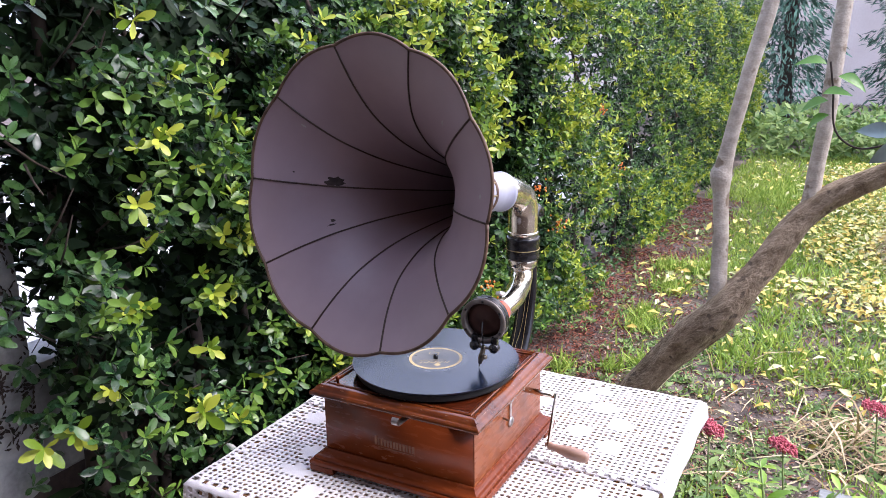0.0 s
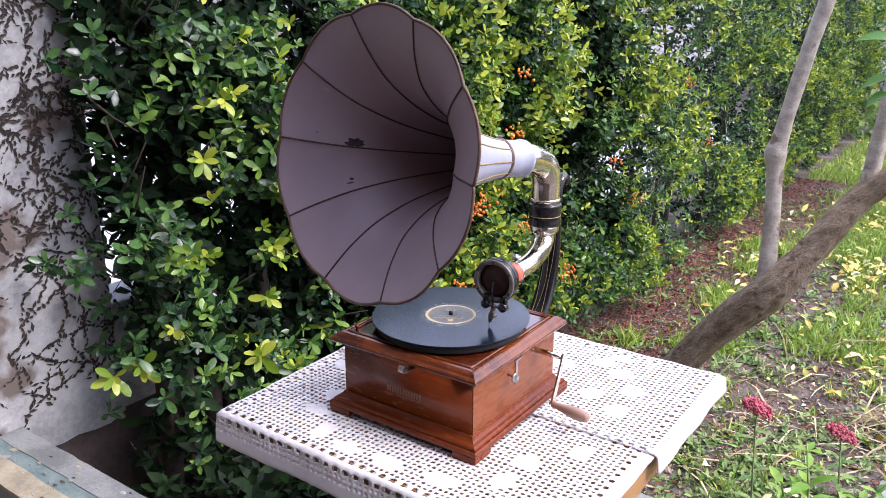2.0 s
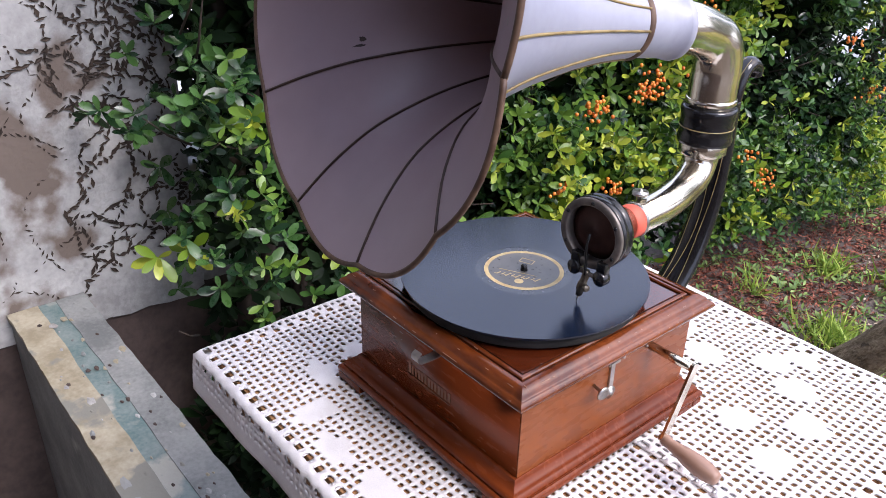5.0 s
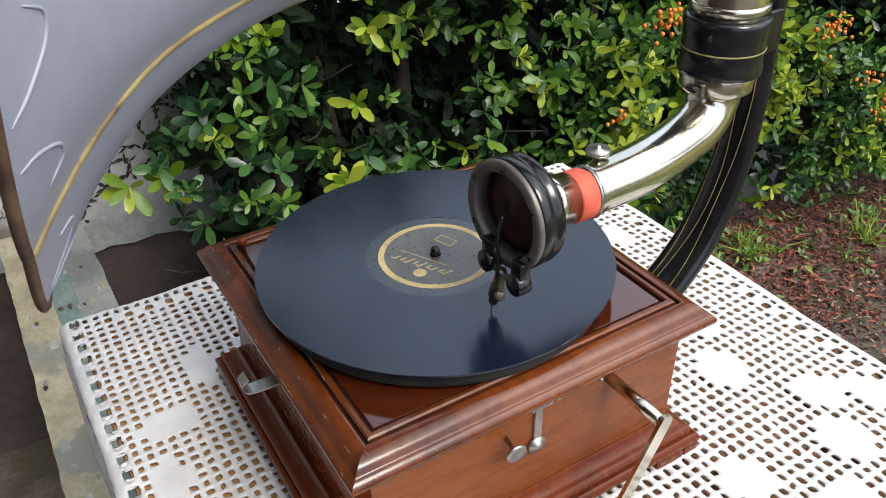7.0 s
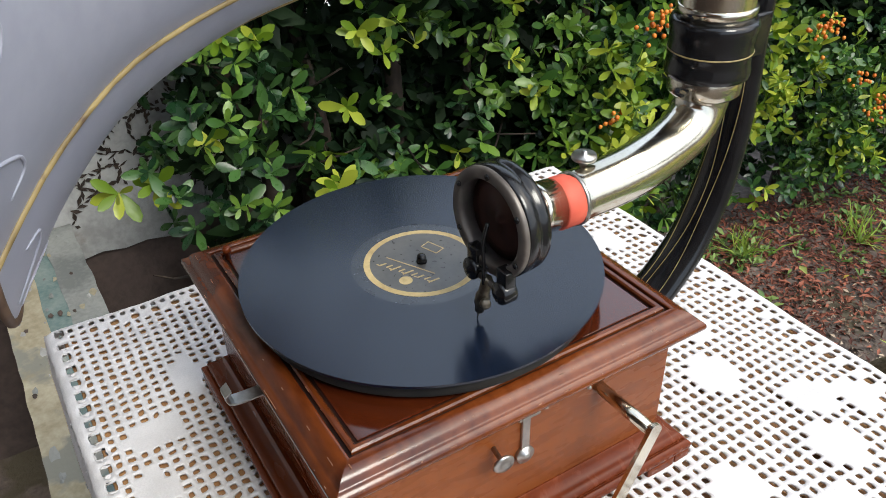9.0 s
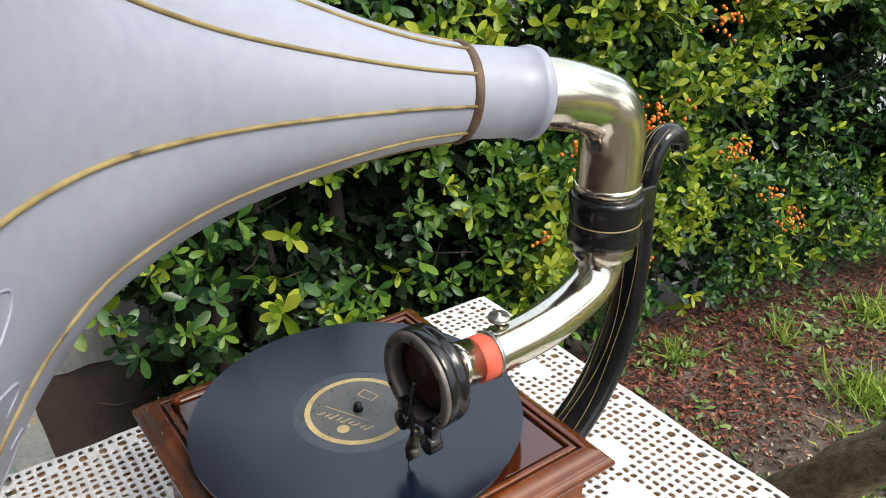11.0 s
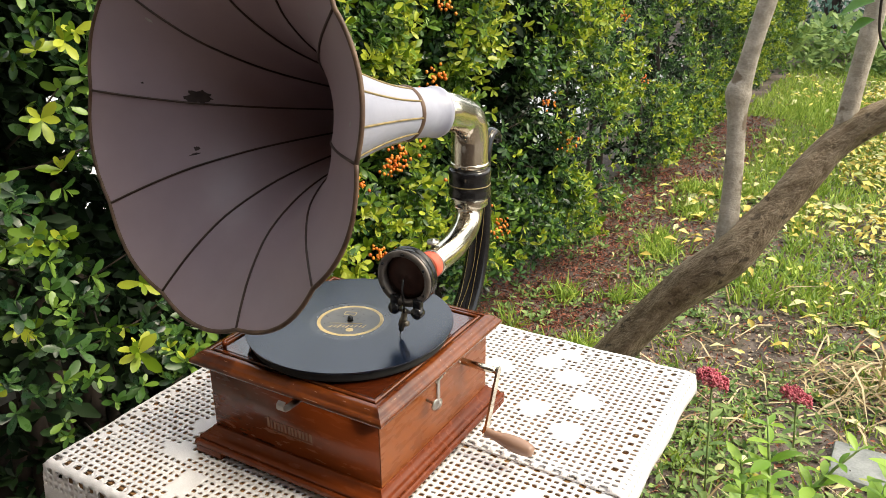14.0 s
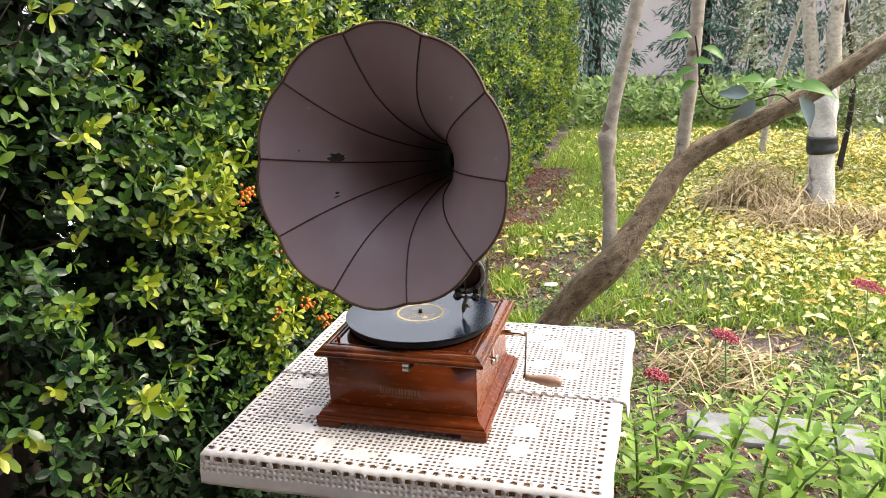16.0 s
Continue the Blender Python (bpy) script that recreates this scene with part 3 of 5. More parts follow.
square_loft("plinth", [(0.1395, FOOT + 0.009), (0.1412, FOOT + 0.0105), (0.1412, FOOT + 0.0155), (0.1385, FOOT + 0.018), (0.1365, 0.8805), (0.1368, 0.884), (0.1345, 0.887), (0.130, 0.8885), (0.1262, 0.892), (0.1245, 0.896), (0.1235, 0.8965), (0.12, 0.8965)], MAHOGANY, gram, "moulded plinth with worn edges")
for sx in (-1, 1):
    for sy in (-1, 1):
        bm = bmesh.new()
        box(bm, (min(sx * 0.1412, sx * 0.100), min(sy * 0.1412, sy * 0.127), FOOT), (max(sx * 0.1412, sx * 0.100), max(sy * 0.1412, sy * 0.127), FOOT + 0.0095), 0.0012)
        box(bm, (min(sx * 0.1412, sx * 0.127), min(sy * 0.126, sy * 0.100), FOOT), (max(sx * 0.1412, sx * 0.127), max(sy * 0.126, sy * 0.100), FOOT + 0.0095), 0.0012)
        part("foot", bm, MAHOGANY, gram, smooth=False)
square_loft("lid", [(0.1225, 0.9835), (0.131, 0.9833), (0.1350, 0.9845), (0.1372, 0.9872), (0.1370, 0.9905), (0.1345, 0.9930), (0.1325, 0.9940), (0.1300, 0.9972), (0.1265, 0.9996), (0.1230, 1.0006), (0.1196, 1.0006), (0.1190, 0.9990), (0.1190, 0.9950), (0.1190, 0.9900)], LID_WOOD, gram, "moulded lid with scuffed varnish")
for h0, h1, z, m, nm in ((0.1166, 0.1190, 0.9980, GROOVE, "groove"), (0.1120, 0.1166, 1.0010, LID_WOOD, "bead"), (0.1096, 0.1120, 0.9980, GROOVE, "groove")):
    r = 0.0011 if nm == "bead" else 0.0
    prof = [(h1, 0.991), (h1, z - r), (h1 - r, z), (h0 + r, z), (h0, z - r), (h0, 0.991)] if r else [(h1, 0.991), (h1, z), (h0, z), (h0, 0.991)]
    fv = [(sx * h, sy * h, zz) for sx, sy in ((-1, -1), (1, -1), (1, 1), (-1, 1)) for h, zz in prof]
    k = len(prof)
    raw(nm, fv, [(c * k + q, (c + 1) % 4 * k + q, (c + 1) % 4 * k + (q + 1) % k, c * k + (q + 1) % k) for c in range(4) for q in range(k)], m, gram, smooth=False)
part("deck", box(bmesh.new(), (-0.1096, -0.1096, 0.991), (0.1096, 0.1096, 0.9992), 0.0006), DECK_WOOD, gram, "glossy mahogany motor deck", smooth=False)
# worn varnish along the lid's edges
for k in range(90):
    s, t, w = rng.integers(0, 2), rng.uniform(-0.132, 0.132), 0.0004 + 0.004 * rng.random() ** 3
    bm = bmesh.new()
    h, z = ((0.1363, 0.9915), (0.1284, 0.9985), (0.1215, 1.0006), (0.1166, 1.0002))[rng.integers(0, 4)]
    if s:
        box(bm, (h - 0.0004, t - w, z - 0.0003), (h + 0.0003, t + w, z + 0.0001), 0.0001)
    else:
        box(bm, (t - w, -h - 0.0003, z - 0.0003), (t + w, -h + 0.0004, z + 0.0001), 0.0001)
    part("scuff", bm, WORN_EDGE, gram)
# worn gilt decal on the front: illegible marks
decal = new("decal")
decal.parent = gram
decal["label"] = "worn gilt lettering, too faded to read"
bm = bmesh.new()
for k in range(13):
    x = -0.036 + 0.0052 * k
    box(bm, (x, -H - 0.0006, 0.923), (x + (0.0026 if k % 3 else 0.0034), -H + 0.001, 0.9335 if k else 0.937))
box(bm, (-0.030, -H - 0.0006, 0.9195), (0.030, -H + 0.001, 0.9205))
part("faded_bar", bm, DECAL, decal, smooth=False)

# front clasp, lid pin, side knob and lever
strip = smooth_line([(0.021, -0.1205, 0.980), (0.021, -0.140, 0.9795), (0.021, -0.155, 0.981), (0.021, -0.1585, 0.9875), (0.021, -0.154, 0.9915)], 5)
bm = bmesh.new()
rows = [[bm.verts.new((p[0] + dx, p[1], p[2] + dz)) for dx, dz in ((-0.005, 0), (0.005, 0), (0.005, 0.0012), (-0.005, 0.0012))] for p in strip]
for r, s in zip(rows, rows[1:]):
    for k in range(4):
        bm.faces.new((r[k], r[(k + 1) % 4], s[(k + 1) % 4], s[k]))
bm.faces.new(rows[0]), bm.faces.new(rows[-1])
part("clasp", bm, STEEL, gram, "bent steel strip", smooth=False)
lathe("lid_pin", [(0.0022, 0), (0.0022, 0.006), (0.0034, 0.0065), (0.0034, 0.0095), (0.002, 0.011)], Matrix.Translation((-0.105, -0.109, 0.9995)), MAHOGANY, gram, seg=14)
knob = lathe("brake_knob", [(0.0016, 0), (0.0016, 0.013), (0.0068, 0.0135), (0.0075, 0.0145), (0.0068, 0.0158), (0.003, 0.016), (0.0022, 0.0153)], along((H, -0.026, 0.956), (H + 0.02, -0.028, 0.954)), STEEL, gram, "round steel knob on a stem", seg=24)
bm = box(bmesh.new(), (H + 0.0016, -0.0055, 0.937), (H + 0.0040, 0.0005, 0.9715), 0.0006)
box(bm, (H + 0.0012, -0.0075, 0.968), (H + 0.0032, 0.009, 0.9715), 0.0006)
lever = part("lever", bm, STEEL, gram, "flat steel lever plate", smooth=False)
lathe("screw", [(0.0068, 0), (0.0068, 0.0030), (0.0034, 0.0034), (0.0032, 0.0042), (0.001, 0.005)], along((H + 0.0015, -0.0025, 0.938), (H + 0.01, -0.0025, 0.938)), STEEL, lever, seg=20)
lathe("screw", [(0.0014, 0), (0.0014, 0.003), (0.0006, 0.0036)], along((H + 0.001, 0.013, 0.9715), (H + 0.01, 0.013, 0.9715)), STEEL, gram, seg=10)
lathe("screw", [(0.0016, 0), (0.0016, 0.002), (0.0006, 0.003)], along((H + 0.001, 0.049, 0.969), (H + 0.01, 0.049, 0.969)), STEEL, gram, seg=10)

# crank
crank = new("crank")
crank.parent = gram
crank["label"] = "nickel crank with a turned wooden handle"
tube_part("shaft", [(0.115, 0.057, 0.966), (0.150, 0.0585, 0.9645), (0.171, 0.060, 0.9635)], [0.0042, 0.0045, 0.0042], NICKEL, crank, seg=16)
a, b = Vector((0.1715, 0.0605, 0.9645)), Vector((0.1745, 0.0240, 0.9000))
bm = bmesh.new()
ax = (b - a).normalized()
side = ax.cross(Vector((1, 0, 0))).normalized()
outl = []
for k in range(20):
    t = 2 * math.pi * k / 20
    c = a if math.sin(t) < 0 else b
    outl.append(c + side * 0.0052 * math.cos(t) + ax * 0.0052 * math.sin(t))
lo, hi = [bm.verts.new(p - Vector((0.0014, 0, 0))) for p in outl], [bm.verts.new(p + Vector((0.0014, 0, 0))) for p in outl]
bm.faces.new(lo), bm.faces.new(hi)
for k in range(20):
    bm.faces.new((lo[k], lo[(k + 1) % 20], hi[(k + 1) % 20], hi[k]))
part("crank_arm", bm, NICKEL, crank, smooth=False)
lathe("crank_handle", [(0.0035, -0.004), (0.0050, 0.0), (0.0062, 0.003), (0.0052, 0.008), (0.0062, 0.016), (0.0088, 0.030), (0.0098, 0.041), (0.0092, 0.052), (0.0074, 0.0595), (0.0062, 0.0625), (0.002, 0.0635)], along((0.1745, 0.0240, 0.9000), (0.237, 0.021, 0.8955)), HANDLE, crank, "pale turned wooden handle", seg=28)

# turntable, spindle and record
CX, CY, RZ = 0.001, -0.003, 1.0175
at = Matrix.Translation((CX, CY, 0))
lathe("turntable", [(0.014, 0.9995), (0.014, 1.003), (0.119, 1.003), (0.1205, 1.005), (0.1205, 1.0125), (0.118, 1.0150), (0.1, 1.0152)], at, FELT, gram, "felt-covered turntable", seg=96)
lathe("spindle", [(0.0034, 1.010), (0.0034, 1.0205), (0.0028, 1.0228), (0.001, 1.0234)], at, BLACK, gram, seg=20)
record = empty("record", (0, 0, 0), "black shellac record with a gold-ringed dark label", "record")


def ring(name, r0, r1, z0, z1, material, parent, seg=160, label=""):
    verts, faces = [], []
    for r, z in ((r0, z0), (r0, z1), (r1, z1), (r1, z0)):
        verts += [(r * math.cos(2 * math.pi * k / seg), r * math.sin(2 * math.pi * k / seg), z) for k in range(seg)]
    for i in range(4):
        for k in range(seg):
            j, k2 = (i + 1) % 4, (k + 1) % seg
            faces.append((i * seg + k, i * seg + k2, j * seg + k2, j * seg + k))
    ob = raw(name, verts, faces, material, parent, label, smooth=False)
    ob.location = (CX, CY, 0)
    return ob


ring("groove_band", 0.0495, 0.1235, 1.0157, RZ, VINYL, record, label="grooved shellac")
ring("edge_bead", 0.1235, 0.1256, 1.0159, RZ + 0.0001, VINYL, record)
ring("dead_wax", 0.0405, 0.0495, 1.0132, RZ - 0.0002, DEADWAX, record)
ring("label_rim", 0.0362, 0.0405, 1.0132, RZ, GOLD_INK, record, label="gold ring")
lab = ring("paper_label", 0.0040, 0.0362, 1.0132, RZ, LABEL, record, label="dark grey paper label")
# printed marks on the label: a disc, a swash with bars, a framed box
TURN = radians(200)


def mark(x, y, w, h, turn=0.0):
    bm = box(bmesh.new(), (-w / 2, -h / 2, RZ - 0.0004), (w / 2, h / 2, RZ + 0.0002))
    ob = part("printed_mark", bm, GOLD_INK, record, smooth=False)
    c, s = math.cos(TURN), math.sin(TURN)
    ob.location = (CX + c * x - s * y, CY + s * x + c * y, 0)
    ob.rotation_euler = (0, 0, TURN + turn)


for k in range(9):
    mark(-0.021 + 0.0050 * k, 0.0125 + 0.0008 * k, 0.0012, 0.0085 if k in (0, 4, 6) else 0.005, -0.35)
    if k % 2 == 0:
        mark(-0.019 + 0.0050 * k, 0.0150 + 0.0008 * k, 0.0034, 0.0009, 0.1)
mark(0.003, 0.0085, 0.040, 0.0008, 0.13)
for x, y, w, h in ((0.005, -0.014, 0.014, 0.0008), (0.005, -0.022, 0.014, 0.0008), (-0.002, -0.018, 0.0008, 0.008), (0.012, -0.018, 0.0008, 0.008)):
    mark(x, y, w, h)
disc = lathe("printed_disc", [(0.0046, RZ - 0.0004), (0.0046, RZ + 0.0002)], Matrix.Identity(4), GOLD_INK, record, seg=28, smooth=False)
disc.location = (CX + math.cos(TURN) * -0.006 - math.sin(TURN) * 0.024, CY + math.sin(TURN) * -0.006 + math.cos(TURN) * 0.024, 0)

# horn
MOUTH, AX = Vector((0.0095, -0.2055, 1.304)), Vector((0.140, 1.0, -0.155)).normalized()
E1 = (Vector((1, 0, 0)) - AX * AX.x).normalized()
E2 = E1.cross(AX)
LEN = 0.265
TWIST = radians(-3.35)
BEND = Vector((0.004, 0, 0.002))
FLARE = smooth_line([(0, 0.1868, 0), (0.04, 0.1650, 0), (0.1, 0.1380, 0), (0.2, 0.1065, 0), (0.35, 0.0790, 0), (0.5, 0.0610, 0), (0.7, 0.0442, 0), (0.86, 0.0340, 0), (1.0, 0.0290, 0)], 8)


def horn_at(u, th, off=0.0):
    """A place on the horn: u runs from the mouth (0) to the neck (1), th round the axis; off is outward."""
    r = float(np.interp(u, FLARE[:, 0], FLARE[:, 1]))
    r *= 1 + 0.036 * (1 - u) ** 1.2 * abs(math.sin(5 * th))
    th += TWIST
    return MOUTH + AX * (LEN * u) + BEND * (u * u) + (E1 * math.cos(th) + E2 * math.sin(th)) * (r + off)


horn = new("horn")
horn.parent = gram
horn["label"] = "ten-petalled flower horn, brown-violet inside, lavender outside"
NT, NU = 160, 40
for name, off, m, lb in (("inner_petals", -0.0008, HORN_IN, "brown-violet enamelled inside"), ("outer_petals", 0.0008, HORN_OUT, "lavender-grey enamelled outside")):
    verts, faces = [], []
    for i in range(NU + 1):
        u = (i / NU) ** 1.35
        verts += [horn_at(u, 2 * math.pi * k / NT, off) for k in range(NT)]
    for i in range(NU):
        for k in range(NT):
            faces.append((i * NT + k, i * NT + (k + 1) % NT, (i + 1) * NT + (k + 1) % NT, (i + 1) * NT + k))
    raw(name, verts, faces, m, horn, lb)
for k in range(10):
    th = radians(36 * k)
    us = [(i / 24) ** 1.3 for i in range(25)]
    tube_part("inner_seam", [horn_at(u, th, -0.0012) for u in us], [0.0013 - 0.0004 * u for u in us], SEAM_IN, horn, seg=6)
    tube_part("outer_seam", [horn_at(u, th, 0.0012) for u in us], [0.0014 - 0.0003 * u for u in us], SEAM_GOLD, horn, seg=8)
rim_pts = [horn_at(0, 2 * math.pi * k / NT) for k in range(NT + 1)]
tube_part("rim", rim_pts, 0.0021, RIM, horn, "rusty brown rolled rim", seg=8)


def patch(name, u, th, du, dth, material, seed, inside=True):
    """An irregular chip lying on the enamel."""
    n, verts = 26, []
    off = -0.0013 if inside else 0.0012
    verts.append(horn_at(u, th, off))
    for k in range(n):
        a = 2 * math.pi * k / n
        r = 0.72 + 0.5 * noise.noise((math.cos(a) * 2, math.sin(a) * 2, seed))
        verts.append(horn_at(u + du * r * math.cos(a), th + dth * r * math.sin(a), off))
    raw(name, verts, [(0, 1 + k, 1 + (k + 1) % n) for k in range(n)], material, horn, smooth=False)


patch("chip", 0.245, radians(176.0), 0.058, 0.085, CHIP, 1.7)
patch("chip", 0.225, radians(206), 0.012, 0.03, CHIP, 5.1)
patch("chip", 0.215, radians(209), 0.020, 0.014, CHIP, 6.4)
patch("chip", 0.10, radians(174), 0.004, 0.009, CHIP, 7.1)
patch("scratch", 0.085, radians(148), 0.012, 0.012, PALE_CHIP, 3.1)
patch("scratch", 0.11, radians(47), 0.012, 0.022, PALE_CHIP, 4.3)
patch("scratch", 0.035, radians(9), 0.006, 0.02, PALE_CHIP, 8.3)
# pressed flourishes on the outside of each petal
for k in range(10):
    th0 = radians(36 * k)
    for s in (-1, 1):
        line = smooth_line([(0.012, 0.27 * s, 0), (0.03, 0.25 * s, 0), (0.05, 0.20 * s, 0), (0.052, 0.15 * s, 0), (0.035, 0.12 * s, 0)], 5)
        tube_part("pressed_flourish", [horn_at(p[0], th0 + p[1], 0.0010) for p in line], [0.0007 - 0.0004 * abs(2 * i / (len(line) - 1) - 1) ** 3 for i in range(len(line))], HORN_OUT, horn, seg=10)
THROAT, OUT = MOUTH + AX * LEN + BEND, (AX * LEN + BEND * 2).normalized()
fix = along(THROAT - OUT * LEN, THROAT)
lathe("neck_ring", [(0.0285, LEN - 0.004), (0.0308, LEN - 0.003), (0.0322, LEN), (0.0308, LEN + 0.003), (0.029, LEN + 0.004)], fix, RIM, horn, "brown ring round the neck", caps=False)
lathe("neck", [(0.0293, LEN), (0.0289, LEN + 0.025), (0.0284, LEN + 0.046), (0.0300, LEN + 0.0475), (0.0306, LEN + 0.051), (0.0300, LEN + 0.0545), (0.0284, LEN + 0.056), (0.024, LEN + 0.057)], fix, HORN_OUT, horn, "lavender-grey collar", caps=False)

# elbow, coupling, tone arm
arm = new("tone_arm")
arm.parent = gram
arm["label"] = "nickel-plated tone arm with a black coupling"
N0 = THROAT + OUT * 0.046
PX, PY = 0.0645, 0.182
line = smooth_line([tuple(N0), tuple(N0 + OUT * 0.026), (PX - 0.003, PY - 0.022, 1.2445), (PX - 0.0005, PY - 0.006, 1.234), (PX, PY, 1.214), (PX, PY, 1.195), (PX, PY, 1.176)], 7)
tube_part("elbow", [tuple(p) for p in line], 0.0238, NICKEL, arm, "bright nickel elbow", seg=40, caps=False)
down = Matrix.Translation((PX, PY, 0))
lathe("coupling", [(0.0240, 1.181), (0.0252, 1.1805), (0.0255, 1.1775), (0.0248, 1.1765), (0.0250, 1.171)], down, NICKEL, arm)
lathe("black_sleeve", [(0.025, 1.1725), (0.0272, 1.172), (0.0282, 1.169), (0.0272, 1.163), (0.0266, 1.156), (0.0270, 1.153), (0.0272, 1.1505), (0.0266, 1.149), (0.0268, 1.143), (0.0278, 1.139), (0.0272, 1.135), (0.025, 1.1345)], down, BLACK, arm, "black enamelled coupling sleeve")
lathe("gilt_line", [(0.0270, 1.1522), (0.0275, 1.1516), (0.0270, 1.1508)], down, GOLD_LINE, arm)
lathe("lower_ring", [(0.0232, 1.136), (0.0242, 1.134), (0.0242, 1.124), (0.0228, 1.122), (0.0195, 1.1205)], down, NICKEL, arm)
line = smooth_line([(PX, PY, 1.126, 0.0188), (PX, PY - 0.001, 1.114, 0.0180), (PX + 0.002, PY - 0.010, 1.1015, 0.0180), (PX + 0.006, PY - 0.030, 1.0935, 0.0178), (PX + 0.014, PY - 0.075, 1.0885, 0.0172), (0.0795, 0.058, 1.0855, 0.0166)], 6)
tube_part("arm_pipe", [tuple(p[:3]) for p in line], [p[3] for p in line], NICKEL, arm, "bright nickel pipe", seg=36)
lathe("thumb_screw", [(0.0025, -0.002), (0.0025, 0.004), (0.0076, 0.0046), (0.0080, 0.0062), (0.0074, 0.0078), (0.0018, 0.008), (0.0018, 0.0098), (0.0006, 0.0102)], Matrix.Translation((0.074, 0.073, 1.1020)), STEEL, arm, seg=24)

# sound box
SB = Vector((0.0790, 0.002, 1.0885))
sbox = new("sound_box")
sbox.parent = gram
sbox["label"] = "round black sound box with a bronze ring and needle"
face = Matrix.Translation(SB) @ Matrix.Rotation(radians(90), 4, "X") @ Matrix.Rotation(radians(4), 4, "Y")
lathe("red_sleeve", [(0.0158, 0), (0.0166, 0.001), (0.0166, 0.014), (0.0158, 0.015)], along((0.0800, 0.061, 1.0855), (0.0795, 0.02, 1.0858)), RUBBER, sbox, "red rubber sleeve", seg=32)
lathe("sleeve_clamp", [(0.0160, 0), (0.0174, 0.0006), (0.0174, 0.0026), (0.0160, 0.0032)], along((0.0800, 0.0620, 1.0855), (0.0795, 0.02, 1.0858)), STEEL, sbox, seg=32)
lathe("back_tube", [(0.0160, 0), (0.0160, 0.012), (0.0165, 0.0125), (0.0165, 0.016), (0.0145, 0.0165), (0.0145, 0.03)], along((0.0795, 0.047, 1.0860), (0.0788, 0.004, 1.0880)), NICKEL, sbox, seg=32)
lathe("shell", [(0.018, -0.017), (0.0325, -0.0165), (0.0345, -0.0145), (0.0350, -0.011), (0.0338, -0.0095), (0.0338, -0.0075), (0.0352, -0.006), (0.0352, 0.000), (0.0342, 0.001), (0.0300, 0.0000), (0.0280, -0.0070), (0.02, -0.0090)], face, BLACK, sbox, "black ridged shell", seg=56)
lathe("front_ring", [(0.0345, 0.0010), (0.0345, 0.0032), (0.0335, 0.0042), (0.0285, 0.0044), (0.0272, 0.0036), (0.0270, -0.007), (0.034, -0.007)], face, BRONZE, sbox, "bronzed front ring", seg=56, caps=False)
lathe("diaphragm", [(0.0274, -0.0085), (0.0274, -0.0065), (0.02, -0.0060), (0.004, -0.0060), (0.003, -0.0040), (0.001, -0.0038)], face, MICA, sbox, "dark diaphragm", seg=40)
for k in range(6):
    a = 2 * math.pi * (k + 0.5) / 6
    lathe("ring_screw", [(0.0019, 0.0040), (0.0019, 0.0052), (0.0008, 0.0055)], face @ Matrix.Translation((0.0305 * math.cos(a), 0.0305 * math.sin(a), 0)), BLACK, sbox, seg=10)
tube_part("stylus_bar", smooth_line([tuple(SB + Vector((0, -0.0035, 0.0))), tuple(SB + Vector((0.001, -0.0075, -0.012))), tuple(SB + Vector((0.002, -0.0075, -0.026))), tuple(SB + Vector((0.003, -0.008, -0.040)))], 5), 0.0013, BLACK, sbox, seg=8)
for s in (-1, 1):
    c = SB + Vector((0.0035 + s * 0.0155, -0.004, -0.0375))
    lathe("lug", [(0.0062, -0.0052), (0.0072, -0.0042), (0.0072, 0.0042), (0.0062, 0.0052), (0.0028, 0.0054), (0.0024, 0.0068)], Matrix.Translation(c) @ Matrix.Rotation(radians(90), 4, "X"), BLACK, sbox, seg=20)
    part("lug_arm", box(bmesh.new(), tuple(c + Vector((-0.005, -0.003, 0.0))), tuple(c + Vector((0.005, 0.0045, 0.016))), 0.001), BLACK, sbox)
tube_part("cross_bar", [tuple(SB + Vector((-0.010, -0.005, -0.039))), tuple(SB + Vector((0.018, -0.005, -0.039)))], 0.0022, BRONZE, sbox, seg=10)
TIP = Vector((0.0750, -0.0060, RZ + 0.0004))
TOP = SB + Vector((0.003, -0.005, -0.036))
RUN = (TIP - TOP).length
lathe("needle_holder", [(0.0026, 0), (0.0036, 0.002), (0.0036, RUN * 0.38), (0.0046, RUN * 0.42), (0.0046, RUN * 0.62), (0.0034, RUN * 0.66), (0.0030, RUN * 0.80), (0.0014, RUN * 0.84)], along(TOP, TIP), BRASS, sbox, "tarnished brass needle holder", seg=16)
tube_part("needle", [tuple(TOP.lerp(TIP, 0.80)), tuple(TIP)], [0.0011, 0.0004], STEEL, sbox, seg=8)
lathe("needle_screw", [(0.0016, 0), (0.0016, 0.006), (0.0034, 0.0065), (0.0034, 0.0095), (0.002, 0.010)], along(TOP.lerp(TIP, 0.5), TOP.lerp(TIP, 0.5) + Vector((0.01, -0.004, 0.002))), BRASS, sbox, seg=14)

# black swan-neck bracket behind the case
line = smooth_line([(0.052, 0.118, 0.925), (0.052, 0.135, 0.928), (0.052, 0.170, 0.945), (0.053, 0.205, 0.985), (0.054, 0.226, 1.040), (0.055, 0.232, 1.100), (0.056, 0.230, 1.150), (0.057, 0.232, 1.180), (0.058, 0.240, 1.197), (0.059, 0.252, 1.203), (0.060, 0.263, 1.197), (0.060, 0.266, 1.188)], 6)
bracket = new("horn_bracket")
bracket.parent = gram
bracket["label"] = "black enamelled swan-neck bracket with fine gilt lines"
bm = bmesh.new()
rows = []
